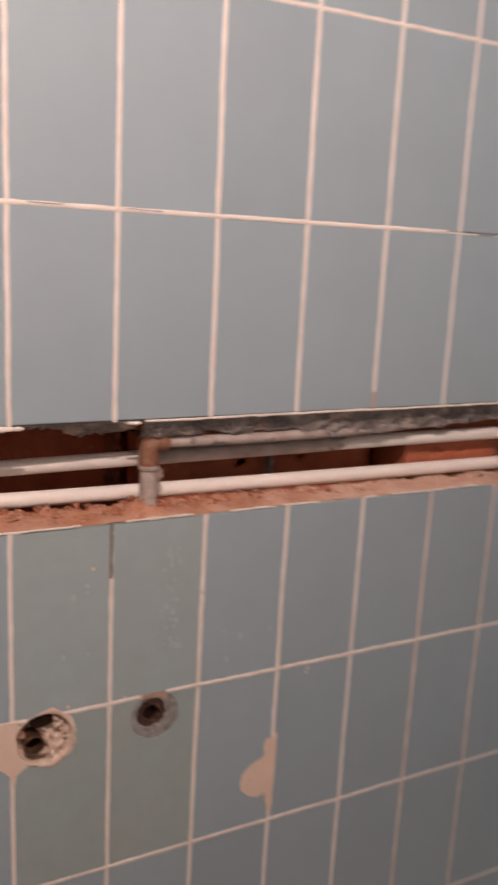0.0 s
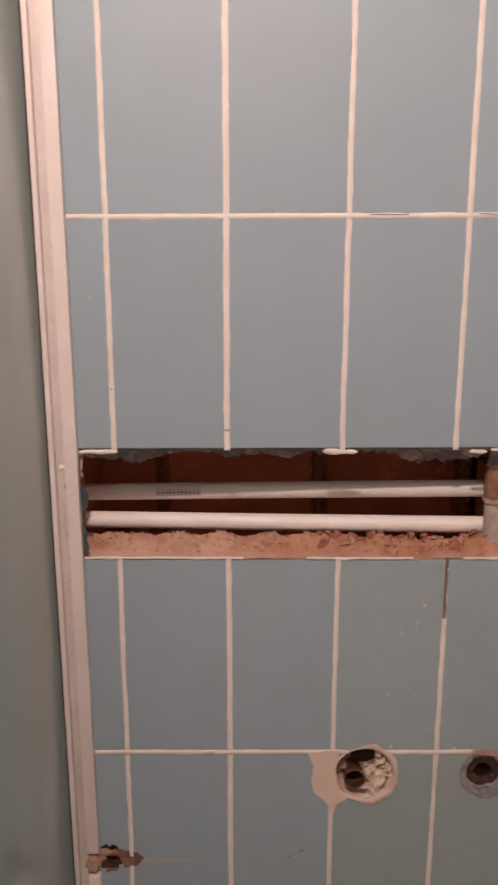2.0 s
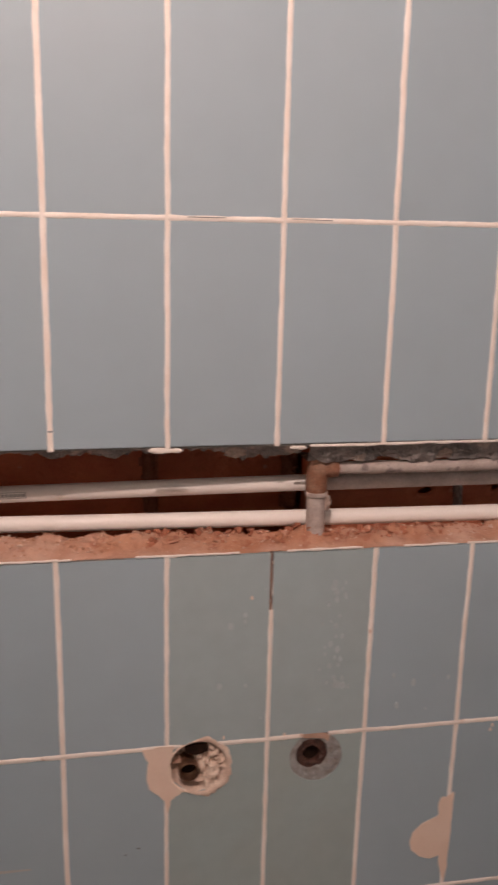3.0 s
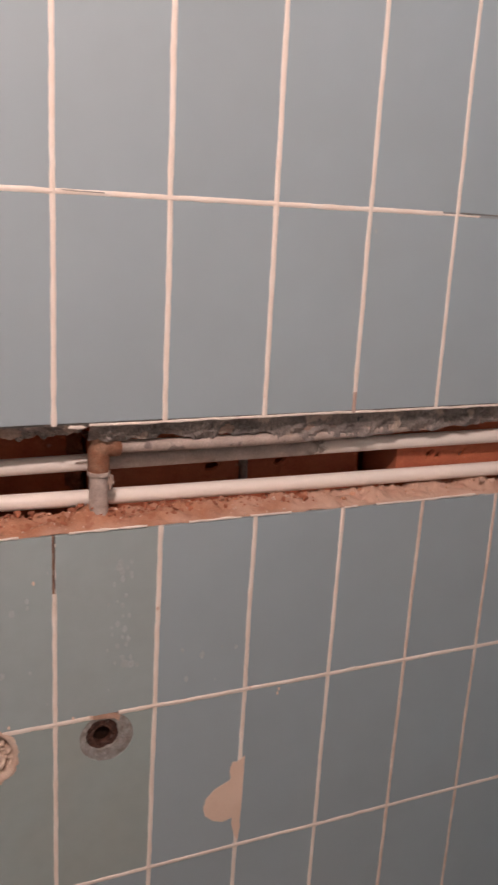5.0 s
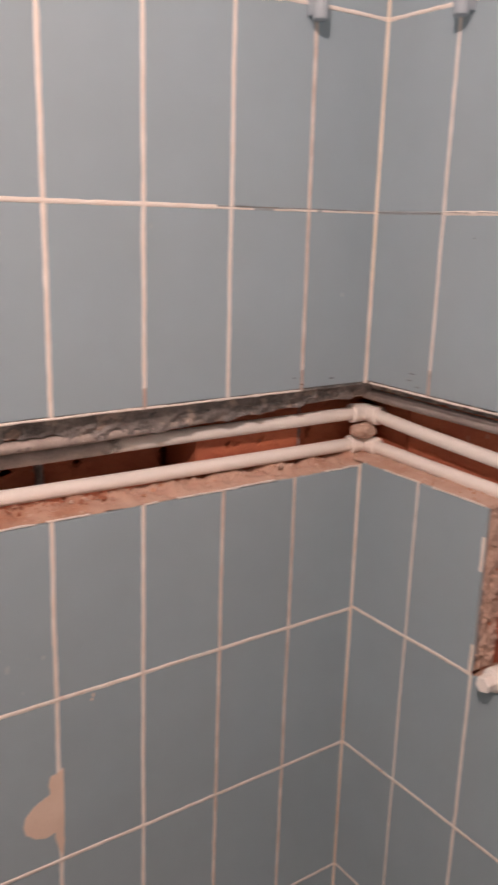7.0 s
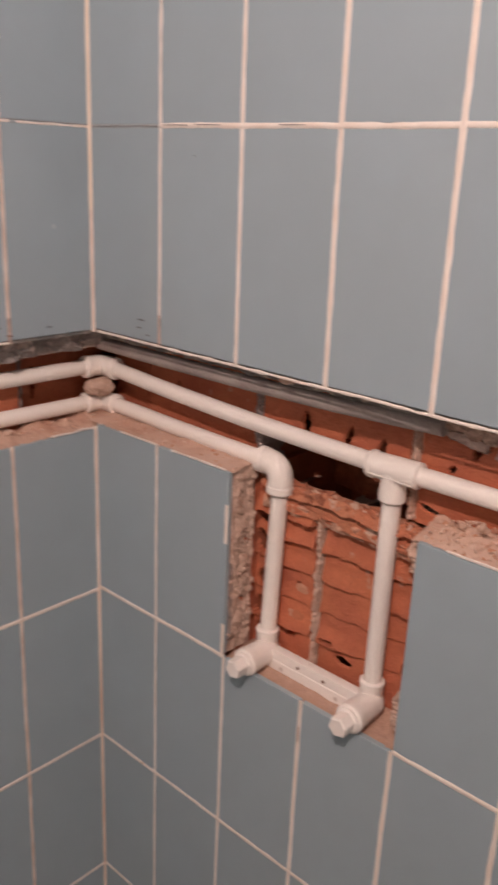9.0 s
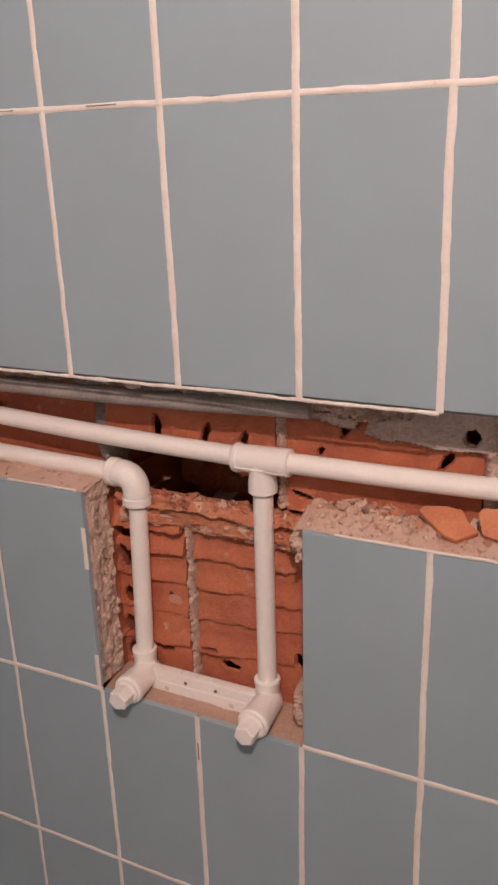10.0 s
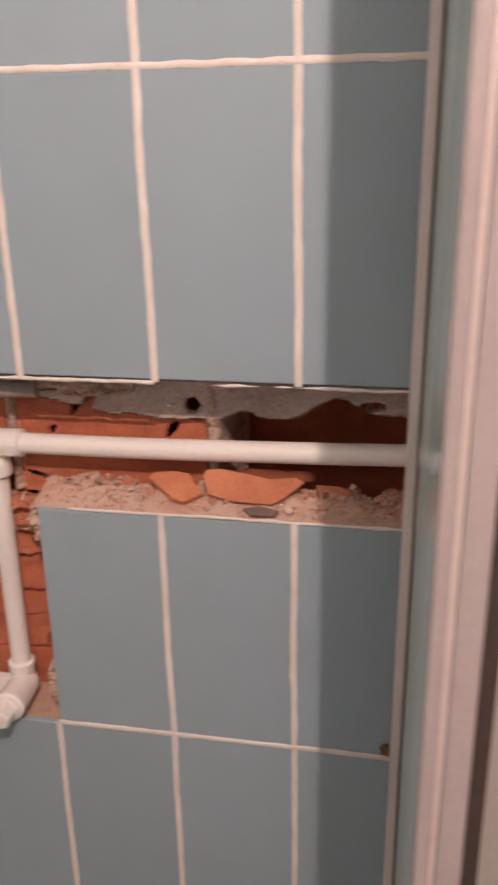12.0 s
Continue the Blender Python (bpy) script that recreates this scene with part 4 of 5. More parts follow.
def back(x):
    return 0.056 * max(0.0, (-0.1 - x) / 1.33) ** 1.3


def up_at(x):
    s = (x + 1.60) / (CORNER[0] + 1.60)
    return Vector((x, AX + back(x), (up_a - 0.002) * (1 - s) + up_c * s + 0.004 * math.sin(PI * s) - 0.292 * back(x)))


def low_at(x):
    s = (x + 1.60) / (CORNER[0] + 1.60)
    return Vector((x, AX + 0.85 * back(x), lo_a * (1 - s) + lo_c * s - 0.003 * math.sin(PI * s) - 0.327 * 0.85 * back(x)))


PA_U, PA_L = up_at(-0.05), low_at(-0.05)
part("pipe_run", tube(bmesh.new(), [up_at(x) for x in steps(-1.60, CORNER[0], 0.05)], R, 24), PVC, upper)
part("pipe_run", run(bmesh.new(), PC_U, TEE, sag=-0.005, seed=2), PVC, upper)
part("pipe_run", run(bmesh.new(), TEE, PB_U, sag=-0.004, seed=3), PVC, upper)
ELB = place(MB, 0.347, AX, lo_b - 0.0005)
PC_L = Vector((*CORNER, lo_c))
part("pipe_run", tube(bmesh.new(), [low_at(x) for x in steps(-1.60, CORNER[0], 0.05)], R, 24), PVC, lower)
part("pipe_run", run(bmesh.new(), PC_L, ELB, sag=-0.001, seed=5), PVC, lower)


def corner_elbow(parent, c, a, b, r=0.0165, reach_=0.040, turn=0.018):
    a, b, c = Vector(a), Vector(b), Vector(c)
    pa, pb = c + (a - c).normalized() * reach_, c + (b - c).normalized() * reach_
    bm = bmesh.new()
    mid = bend(pa, c, pb, turn, 10)
    pts = [pa, pa.lerp(c, 0.06), pa.lerp(c, 0.28), pa.lerp(c, 0.31)] + mid + [pb.lerp(c, 0.31), pb.lerp(c, 0.28), pb.lerp(c, 0.06), pb]
    radii = [r * 0.92, r * 1.06, r * 1.06, r] + [r * 1.0] * len(mid) + [r, r * 1.06, r * 1.06, r * 0.92]
    tube(bm, pts, radii, 28)
    return part("elbow_fitting", bm, PVC, parent)


corner_elbow(upper, PC_U, PA_U, TEE, 0.0178)
corner_elbow(lower, PC_L, PA_L, ELB, 0.0168)
V1_TOP, V1_BOT = place(MB, 0.347, AX, lo_b), place(MB, 0.341, 0.050, 0.950)
V2_TOP, V2_BOT = TEE.copy(), place(MB, 0.534, 0.050, 0.952)
corner_elbow(lower, V1_TOP, PC_L, V1_BOT, 0.0186, 0.042, 0.024)
part("drop_pipe", run(bmesh.new(), V1_TOP + Vector((0, 0, -0.03)), V1_BOT, seed=7), PVC, lower)
# tee: a long sleeve with a flat seam, and a branch downwards
bm = bmesh.new()
along = (PB_U - TEE).normalized()
socket(bm, TEE - along * 0.038, TEE + along * 0.038, 0.0176)
part("tee_fitting", bm, PVC, upper)
bm = bmesh.new()
tube(bm, [TEE, TEE + Vector((0, 0, -0.02)), TEE + Vector((0, 0, -0.030)), TEE + Vector((0, 0, -0.041)), TEE + Vector((0, 0, -0.0425))], [0.0170, 0.0170, 0.0182, 0.0182, 0.0165], 28)
part("tee_branch", bm, PVC, upper)
bm = bmesh.new()
box(bm, (-0.036, -0.0007, -0.0007), (0.036, 0.0007, 0.0007), 0.0003)
seam = part("mould_seam", bm, PVC, upper, m=Matrix.Translation(TEE + Vector((-0.0168, 0, -0.0085))) @ pose(0, 0, 0, 0, 0, 90))
part("drop_pipe", run(bmesh.new(), V2_TOP + Vector((0, 0, -0.03)), V2_BOT, seed=9), PVC, upper)


def wall_elbow(parent, u, foot, z):
    """The drop's foot: an upright socket, a body that turns to the room, and a hexagonal plug in it."""
    bm = bmesh.new()
    pts = [foot + Vector((0, 0, h)) for h in (0.032, 0.0308, 0.026, 0.0235, 0.0)]
    tube(bm, pts, [0.0160, 0.0176, 0.0178, 0.0168, 0.0166], 28)
    bmesh.ops.create_uvsphere(bm, u_segments=24, v_segments=14, radius=0.0196, matrix=Matrix.Translation(foot + Vector((0, 0, -0.003))))
    part("elbow_body", bm, PVC, parent)
    out = lambda d: place(MB, u, d, z - 0.002)
    bm = bmesh.new()
    tube(bm, [out(0.048), out(0.022), out(0.018), out(0.004), out(0.002), out(-0.0065), out(-0.0085)], [0.0188, 0.0198, 0.0204, 0.0204, 0.0214, 0.0214, 0.0190], 32)
    nozzle = part("outlet", bm, PVC, parent)
    bm = bmesh.new()
    tube(bm, [out(-0.006), out(-0.0120), out(-0.0132)], [0.0178, 0.0178, 0.0160], 28)
    part("plug_collar", bm, PVC, nozzle)
    bm = bmesh.new()
    tube(bm, [out(-0.012), out(-0.0325), out(-0.0345)], [0.0152, 0.0147, 0.0128], 6)
    part("plug_head", bm, PVC, nozzle, "hexagonal white plug head")
    return nozzle


wall_elbow(lower, 0.347, V1_BOT, 0.950)
wall_elbow(upper, 0.538, V2_BOT, 0.953)
# printed band on the upper pipe, unreadable at this size
bm = bmesh.new()
def print_bar(bm, x0, x1, h0, h1):
    """A bar printed on the pipe's face, between two heights over its axis."""
    for e in range(2):
        a, b_ = h0 + (h1 - h0) * e / 2, h0 + (h1 - h0) * (e + 1) / 2
        quad = []
        for x, hh in ((x0, a), (x1, a), (x1, b_), (x0, b_)):
            p = up_at(x)
            quad.append(bm.verts.new((x, p.y - math.sqrt((R + 0.0004) ** 2 - hh * hh), p.z + hh)))
        bm.faces.new(quad)


for i in range(11):
    x = -1.3515 + i * 0.0059
    print_bar(bm, x, x + 0.0046, -0.0014, 0.0036)
for a, b_ in ((-0.0036, -0.0026), (0.0050, 0.0060)):
    print_bar(bm, -1.3535, -1.2862, a, b_)
for x in (-1.3535, -1.2872):
    print_bar(bm, x, x + 0.0012, -0.0036, 0.0060)
part("printed_mark", bm, PRINT, upper, "grey printed mark", smooth=False)


# grey skin painting the old pipe's shadow and a cement film on the upper pipe
CAKED = mat("caked_pipe", (0.52, 0.45, 0.42), 0.8, (0.42, 0.35, 0.32), big=30, fine=300, mix=0.4, bump=0.4, dist=0.001, col3=(0.24, 0.20, 0.19), cut3=0.60, big3=42)
SHADE_FILM = mat("shade_cement_film", (0.56, 0.50, 0.47), 0.85, (0.44, 0.39, 0.37), big=30, fine=260, mix=0.35, bump=0.3, dist=0.0006)
film_cover = SHADE_FILM.node_tree.nodes.new("ShaderNodeAttribute")
film_cover.attribute_name = "cover"
SHADE_FILM.node_tree.links.new(film_cover.outputs["Fac"], SHADE_FILM.node_tree.nodes["Principled BSDF"].inputs["Alpha"])


def smear(parent, x0, x1, thick, seed, cover, r=R):
    """A skin on the upper pipe from x0 to x1; cover(s, angle) tells how thickly it sticks."""
    p, q = up_at(x0), up_at(x1)
    ahead = (q - p).normalized()
    side = ahead.cross(Vector((0, 0, 1))).normalized()
    up = side.cross(ahead)
    n, seg = round((q - p).length / 0.003), 40
    verts, faces, cov = [], [], []
    for i in range(n + 1):
        for k in range(seg):
            a = 2 * PI * k / seg
            h = cover(i / n, a) + 0.45 * fract(i * 0.003, math.cos(a) * 0.012, math.sin(a) * 0.012, 45)
            cov.append(smooth01(-0.1, 0.45, h))
            rr = r + 0.0003 + thick * (1 + 0.4 * nz(i * 0.003, a * 0.02, seed, 110)) * smooth01(0.0, 0.4, h)
            verts.append(up_at(x0 + (x1 - x0) * i / n) + rr * (math.cos(a) * up + math.sin(a) * side))
    for i in range(n):
        for k in range(seg):
            faces.append((i * seg + k, i * seg + (k + 1) % seg, (i + 1) * seg + (k + 1) % seg, (i + 1) * seg + k))
    ob = obj("cement_smear", verts, faces, SHADE_FILM, parent, None, "grey film of painted shadow and cement on the pipe", smooth=True)
    ob.data.attributes.new("cover", "FLOAT", "POINT").data.foreach_set("value", cov)
    return ob


# greys the stretch that lies in the old pipe's shadow
smear(upper, -0.850, -0.33, 0.0004, 3, lambda s, a: 0.85 - 1.9 * smooth01(0.5, 1.0, s) + 0.30 * math.cos(a) + 0.3 * nz(s, 0, 5, 9))

# bar that joins the two wall elbows
bar = thing("mounting_bar", "white plastic mounting bar with screw holes between the wall elbows", "bracket")
bm = box(bmesh.new(), (0.352, 0.036, 0.922), (0.527, 0.052, 0.9595), 0.0015)
part("bar_body", bm, PVC, bar, m=MB)
bm = box(bmesh.new(), (0.356, 0.0346, 0.924), (0.522, 0.0365, 0.944), 0.0006)
part("rib", bm, PVC, bar, m=MB)
# screw holes are flat discs, the shade inside them put into their colour
for u, z in ((0.384, 0.9345), (0.486, 0.9345), (0.415, 0.951), (0.462, 0.951)):
    p = lambda d: (u, d, z)
    part("screw_hole", tube(bmesh.new(), [p(0.0343), p(0.0352)], [0.0036 if z < 0.945 else 0.0024] * 2, 16), STAIN if z > 0.945 else ALUDARK, bar, m=MB)
for u in (0.405, 0.431, 0.456):
    part("burr", tube(bmesh.new(), [(u, 0.042, 0.958), (u + 0.001, 0.041, 0.967)], [0.0014, 0.0006], 8), PVC, bar, m=MB)

# old metal pipe
old = thing("old_pipe", "rusty old metal pipe with an elbow, bedded in cement", "pipe", at=(0, 0, -0.003))
bu, bd = -0.857, 0.0445
bm = bmesh.new()
tube(bm, [(bu, bd, 1.225), (bu, bd, 1.3075)], 0.0142, 24)
part("stub", bm, ZINC, old, "dull grey metal stub")
bm = tube(bmesh.new(), [(bu, bd, 1.3035), (bu, bd, 1.305), (bu, bd, 1.3105), (bu, bd, 1.312)], [0.0144, 0.0170, 0.0172, 0.0146], 24)
part("collar", bm, ZINC, old)
bm = bmesh.new()
c = Vector((bu, bd, 1.3485))
tube(bm, [Vector((bu, bd, 1.310))] + bend((bu, bd, 1.30), c, (bu + 0.2, bd - 0.002, 1.3485), 0.012, 8) + [Vector((bu + 0.031, bd, 1.3485)), Vector((bu + 0.032, bd, 1.3485))], [0.0160] + [0.0164] * 9 + [0.0160, 0.012], 24)
tube(bm, [(bu, bd, 1.345), (bu, bd, 1.366)], 0.0125, 20)
part("old_elbow", bm, RUST, old, "rusty brown elbow")
def along_old(x):
    s = smooth01(-0.84, -0.72, x)
    return Vector((x, bd - 0.002 - 0.008 * s + 0.010 * smooth01(-0.6, 0.0, x), 1.3475 + 0.001 * s + 0.020 * smooth01(-0.62, 0.0, x) ** 1.2))


xs = steps(bu + 0.02, 0.05, 0.004)
bm = tube(bmesh.new(), [along_old(x) for x in xs], [0.0098 + 0.0005 * fract(x, 0, 2, 26) for x in xs], 24)
for v in bm.verts:
    v.co += 0.0005 * Vector((0, fract(v.co.x, v.co.y, v.co.z, 70), fract(v.co.x, v.co.z, v.co.y + 4, 70)))
part("old_run", bm, CAKED, old, "pale rusty run caked with cement")
bm = bmesh.new()
tube(bm, [place(MB, u, d, z + 0.003) for u, d, z in ((-0.05, 0.042, 1.3595), (0.1, 0.038, 1.3595), (0.3, 0.037, 1.3600), (0.45, 0.038, 1.3625), (0.60, 0.046, 1.366))], 0.0110, 20)
part("old_run", bm, mat("plastered_pipe", (0.42, 0.37, 0.35), 0.85, (0.33, 0.28, 0.265), big=18, fine=300, mix=0.4, bump=0.4, dist=0.001), old, "plaster-covered grey run")
part("mortar_lump", blob(bu + 0.016, bd - 0.004, 1.295, 0.008, 5, (0.7, 0.7, 1.5)), PLASTER, old)

# ---- loose rubble ----
bm = bmesh.new()
bmesh.ops.create_icosphere(bm, subdivisions=4, radius=1.0)
for v in bm.verts:
    n = v.co.normalized()
    v.co = Vector((n.x * 0.0275, n.y * 0.021, n.z * 0.0150)) * (1 + 0.22 * fract(n.x, n.y, n.z, 1.6))
ob = part("mortar_stone", bm, MORTAR, m=Matrix.Translation((0.035, 0.037, 1.2882)))
tagged(ob, "rough beige lump of mortar wedged between the pipes", "stone")


def shard(label, poly, lean, m, thick=0.008, material=SHARD):
    """A flat splinter of brick: an outline in (u, up), leaning back."""
    bm = bmesh.new()
    front = [bm.verts.new((u, 0, z)) for u, z in poly]
    f = bm.faces.new(front)
    out = bmesh.ops.extrude_face_region(bm, geom=[f])
    bmesh.ops.translate(bm, vec=(0, thick, 0), verts=[v for v in out["geom"] if isinstance(v, bmesh.types.BMVert)])
    bmesh.ops.bevel(bm, geom=list(bm.edges), offset=0.0009, segments=1, affect="EDGES")
    ob = part("brick_shard", bm, material, m=m @ lean, smooth=False)
    return tagged(ob, label, "brick shard", "brick shards on the ledge")


shard("small orange brick shard lying on plaster rubble", [(-0.034, 0.006), (-0.020, -0.006), (-0.002, -0.020), (0.012, -0.024), (0.034, -0.008), (0.020, 0.004), (0.012, 0.017), (-0.006, 0.019), (-0.030, 0.014)],
      Matrix.Translation((0.765, 0.037, 1.259)) @ pose(0, 0, 0, -60, 4, 4), MB)
shard("large orange brick shard leaning on plaster rubble", [(-0.058, 0.012), (-0.050, -0.010), (-0.020, -0.016), (0.026, -0.017), (0.040, -0.008), (0.060, 0.012), (0.050, 0.017), (0.020, 0.013), (-0.004, 0.017), (-0.036, 0.021), (-0.054, 0.019)],
      Matrix.Translation((0.853, 0.032, 1.2605)) @ pose(0, 0, 0, -36, 0, -2), MB)
shard("small red-brown brick shard on plaster rubble", [(-0.020, 0.005), (-0.012, -0.010), (0.014, -0.008), (0.021, 0.004), (0.006, 0.009)],
      Matrix.Translation((0.945, 0.044, 1.257)) @ pose(0, 0, 0, -48, 8, 0), MB, 0.009, RIM)
shard("flat dark grey-brown shard at the edge of the ledge", [(-0.020, 0.004), (-0.010, -0.006), (0.018, -0.005), (0.022, 0.004), (0.0, 0.009)],
      Matrix.Translation((0.866, 0.012, 1.2425)) @ pose(0, 0, 0, -70, 0, 0), MB, 0.004, DARKSHARD)
for u, d, z, s, seed in ((0.672, 0.036, 1.262, 0.0085, 4), (0.640, 0.040, 1.256, 0.007, 9), (0.70, 0.05, 1.257, 0.011, 2)):
    verts, faces = chip(s, seed, 1.2)
    ob = obj("plaster_lump", verts, faces, RUBBLE if seed != 2 else SHARD, None, MB @ Matrix.Translation((u, d, z)))
    tagged(ob, "pale grey angular lump of plaster on rubble" if seed != 2 else "small orange brick lump on rubble", "stone")
verts, faces = chip(0.0085, 21, 0.9)
tagged(obj("plaster_lump", verts, faces, MORTAR, None, Matrix.Translation((-0.170, 0.030, 1.2445))), "small beige lump of mortar on the ledge", "stone")


def scatter(name, m, count, pick, material, label, seed):
    r = random.Random(seed)
    V_, F_ = [], []
    for i in range(count):
        u, d, z, s = pick(r)
        vs, fs = chip(s, r.randrange(10 ** 6), r.uniform(0.45, 0.9), 9)
        turn = pose(u, d, z + s * 0.25, r.uniform(-40, 40), r.uniform(-40, 40), r.uniform(0, 360))
        k = len(V_)
        V_ += [turn @ v for v in vs]
        F_ += [[k + e for e in f] for f in fs]
    return tagged(obj(name, V_, F_, material, None, m), label, "rubble", kind="stuff")


def small(r, lo, hi):
    return lo + (hi - lo) * r.random() ** 2.5


def on(height, u0, u1, d0, d1, lo, hi, lean=1.0):
    """A picker of crumbs that lie on a heap; lean > 1 gathers them at the back."""
    def pick(r):
        u, d = r.uniform(u0, u1), d1 - (d1 - d0) * r.random() ** lean
        return u, d, height(u, d), small(r, lo, hi)
    return pick


scatter("rubble", MA, 620, on(HEAP_A, A0 + 0.01, 0.04, 0.010, 0.064, 0.0008, 0.0042, 1.6), CRUMBS, "fine plaster crumbs on the ledge", 5)
scatter("rubble", MA, 620, on(HEAP_A, -1.44, -0.98, 0.016, 0.066, 0.0010, 0.0042, 1.5), DUSTCRUMBS, "orange dust crumbs on the ledge", 15)
scatter("rubble", MA, 330, on(HEAP_A, -1.12, -0.50, 0.030, 0.067, 0.0018, 0.0105, 1.8), REDCRUMBS, "red brick crumbs on the ledge", 6)
scatter("rubble", MA, 90, on(HEAP_A, -0.62, 0.02, 0.022, 0.066, 0.0014, 0.0075, 1.8), CRUMBS, "flat flakes of plaster on the ledge", 16)
scatter("rubble", MB, 160, on(HEAP_CORNER, 0.0, 0.29, 0.010, 0.062, 0.0010, 0.0052), CRUMBS, "fine plaster crumbs on the ledge", 7)
scatter("rubble", MB, 1500, on(HEAP_B, 0.608, 1.08, 0.008, 0.066, 0.0008, 0.0052), CRUMBS, "pale plaster rubble heaped on the ledge", 8)
scatter("rubble", MB, 170, on(HEAP_B, 0.61, 1.08, 0.012, 0.066, 0.0030, 0.0095, 1.3), CRUMBS, "angular plaster chips heaped on the ledge", 18)
scatter("rubble", MB, 150, on(rim_height, 0.33, 0.59, 0.056, 0.080, 0.002, 0.009), REDCRUMBS, "red brick crumbs on the broken rim", 9)
scatter("rubble", MB, 26, on(rim_height, 0.33, 0.56, 0.062, 0.080, 0.002, 0.008), CRUMBS, "grey plaster rubble on the broken rim", 19)
scatter("rubble", MB, 80, on(HEAP_B, 0.62, 1.08, 0.026, 0.066, 0.0025, 0.011, 1.5), REDCRUMBS, "red brick rubble on the ledge", 10)

def patch(name, parent, m, poly, d, material, label, seed, wob=0.0012):
    """A thin flat smear with a soft, uneven outline."""
    pts = []
    for (a, b), (c, e) in zip(poly, poly[1:] + poly[:1]):
        n = max(1, round(math.hypot(c - a, e - b) / 0.003))
        for i in range(n):
            u, z = a + (c - a) * i / n, b + (e - b) * i / n
            pts.append((u + wob * nz(u, z, seed, 80), z + wob * nz(u, z, seed + 5, 80)))
    cu, cz = sum(p[0] for p in pts) / len(pts), sum(p[1] for p in pts) / len(pts)
    bm = bmesh.new()
    face = bm.faces.new([bm.verts.new((u, d, z)) for u, z in pts])
    out = bmesh.ops.extrude_face_region(bm, geom=[face])
    bmesh.ops.translate(bm, vec=(0, 0.0012, 0), verts=[v for v in out["geom"] if isinstance(v, bmesh.types.BMVert)])
    bmesh.ops.triangulate(bm, faces=[f for f in bm.faces if len(f.verts) > 4])
    return part(name, bm, material, parent, label, m, smooth=False)


# ---- old tap holes ----
def disc_field(name, parent, m, cu, cz, rad, fn, material, label="", n=20, seg=44, inner=0.0):
    """A round relief: depth fn(x, z) over a disc about (cu, cz)."""
    verts, faces = [], []
    for i in range(n + 1):
        q = inner + (rad - inner) * i / n
        for k in range(seg):
            a = 2 * PI * k / seg
            x, z = q * math.cos(a), q * math.sin(a)
            verts.append((cu + x, fn(x, z), cz + z))
    for i in range(n):
        for k in range(seg):
            faces.append((i * seg + k, i * seg + (k + 1) % seg, (i + 1) * seg + (k + 1) % seg, (i + 1) * seg + k))
    return obj(name, verts, faces, material, parent, m, label)


HA = MA @ Matrix.Translation((-0.002, 0, -0.0025))  # the first hole's own frame
hole_a = thing("tap_hole", "rough round hole with a cut pipe end and broken plaster", "hole", "old tap holes")


def crater(x, z):
    q = math.hypot(x, z) / 0.049
    right = smooth01(-0.012, 0.006, x + 0.25 * z)
    crease = abs(nz(x, z, 3, 34)) + 0.5 * abs(nz(x, z, 8, 85))
    plug = 0.0025 + 0.013 * smooth01(0.22, 0.0, crease) + 0.005 * fract(x, z, 5, 60)
    hollow = 0.020 + 0.012 * (1 - q * q) + 0.007 * fract(x, z, 3, 45)
    d = hollow * (1 - right) + plug * right
    void = smooth01(1.15, 0.8, ((x + 0.006) / 0.022) ** 2 + ((z - 0.031) / 0.0105) ** 2)
    return d * smooth01(1.02, 0.82, q) + 0.002 + 0.045 * void


disc_field("broken_plaster", hole_a, HA, -1.037, 0.889, 0.0495, crater, CRUST, "crumbling pale plaster", n=34, seg=90)
bm = tube(bmesh.new(), [(-1.051, 0.05, 0.880), (-1.051, 0.003, 0.880), (-1.051, 0.0022, 0.880)], [0.0160, 0.0160, 0.0142], 32, caps=False)
tube(bm, [(-1.051, 0.0024, 0.880), (-1.051, 0.04, 0.880)], [0.0140, 0.0122], 32, caps=False)
part("pipe_end", bm, COPPER, hole_a, "dull brown cut pipe end", HA)
# flat patch in front of the hollow, its shade put into the colour
patch("dark_void", hole_a, HA, [(-1.058, 0.927), (-1.022, 0.928), (-1.021, 0.914), (-1.034, 0.909), (-1.047, 0.909), (-1.058, 0.914)], 0.004, VOIDSHADE, "dark patch painted as the shade in an opening", 9, 0.001)
part("pipe_bore", tube(bmesh.new(), [(-1.051, 0.020, 0.880), (-1.051, 0.022, 0.880)], 0.0132, 24), VOIDSHADE, hole_a, m=HA)
for i, (u, z, s, d) in enumerate(((-1.036, 0.862, 0.010, 0.010), (-1.072, 0.897, 0.013, 0.016))):
    verts, faces = chip(s, 50 + i, 0.9, 16)
    obj("plaster_lump", [Vector((v.x, v.y * 0.6, v.z)) + Vector((u, d, z)) for v in verts], faces, SILL if i else CRUST, hole_a, HA)


def smear_ring(parent, cu, cz, r0, r1, seed, start, stop, material=FILLER, d=-0.0012, m=HA):
    verts, faces = [], []
    n = 50
    for i in range(n + 1):
        a = start + (stop - start) * i / n
        edge = r1 * (1 + 0.09 * fract(math.cos(a), math.sin(a), seed, 3.2) + 0.03 * nz(a, seed, 0, 9))
        fade = min(1.0, 6 * min(i, n - i) / n + 0.05)
        for q, dd in ((r0 * (1 + 0.03 * nz(a, 0, seed, 6)), 0.002), (r0 * 1.03, d), (r0 + (edge - r0) * fade * 0.85, d), (r0 + (edge - r0) * fade, 0.0004)):
            verts.append((cu + q * math.cos(a), dd, cz + q * math.sin(a)))
    for i in range(n):
        faces += [(4 * i + e, 4 * i + 4 + e, 4 * i + 5 + e, 4 * i + 1 + e) for e in range(3)]
    return obj("filler_ring", verts, faces, material, parent, m, "", smooth=True)


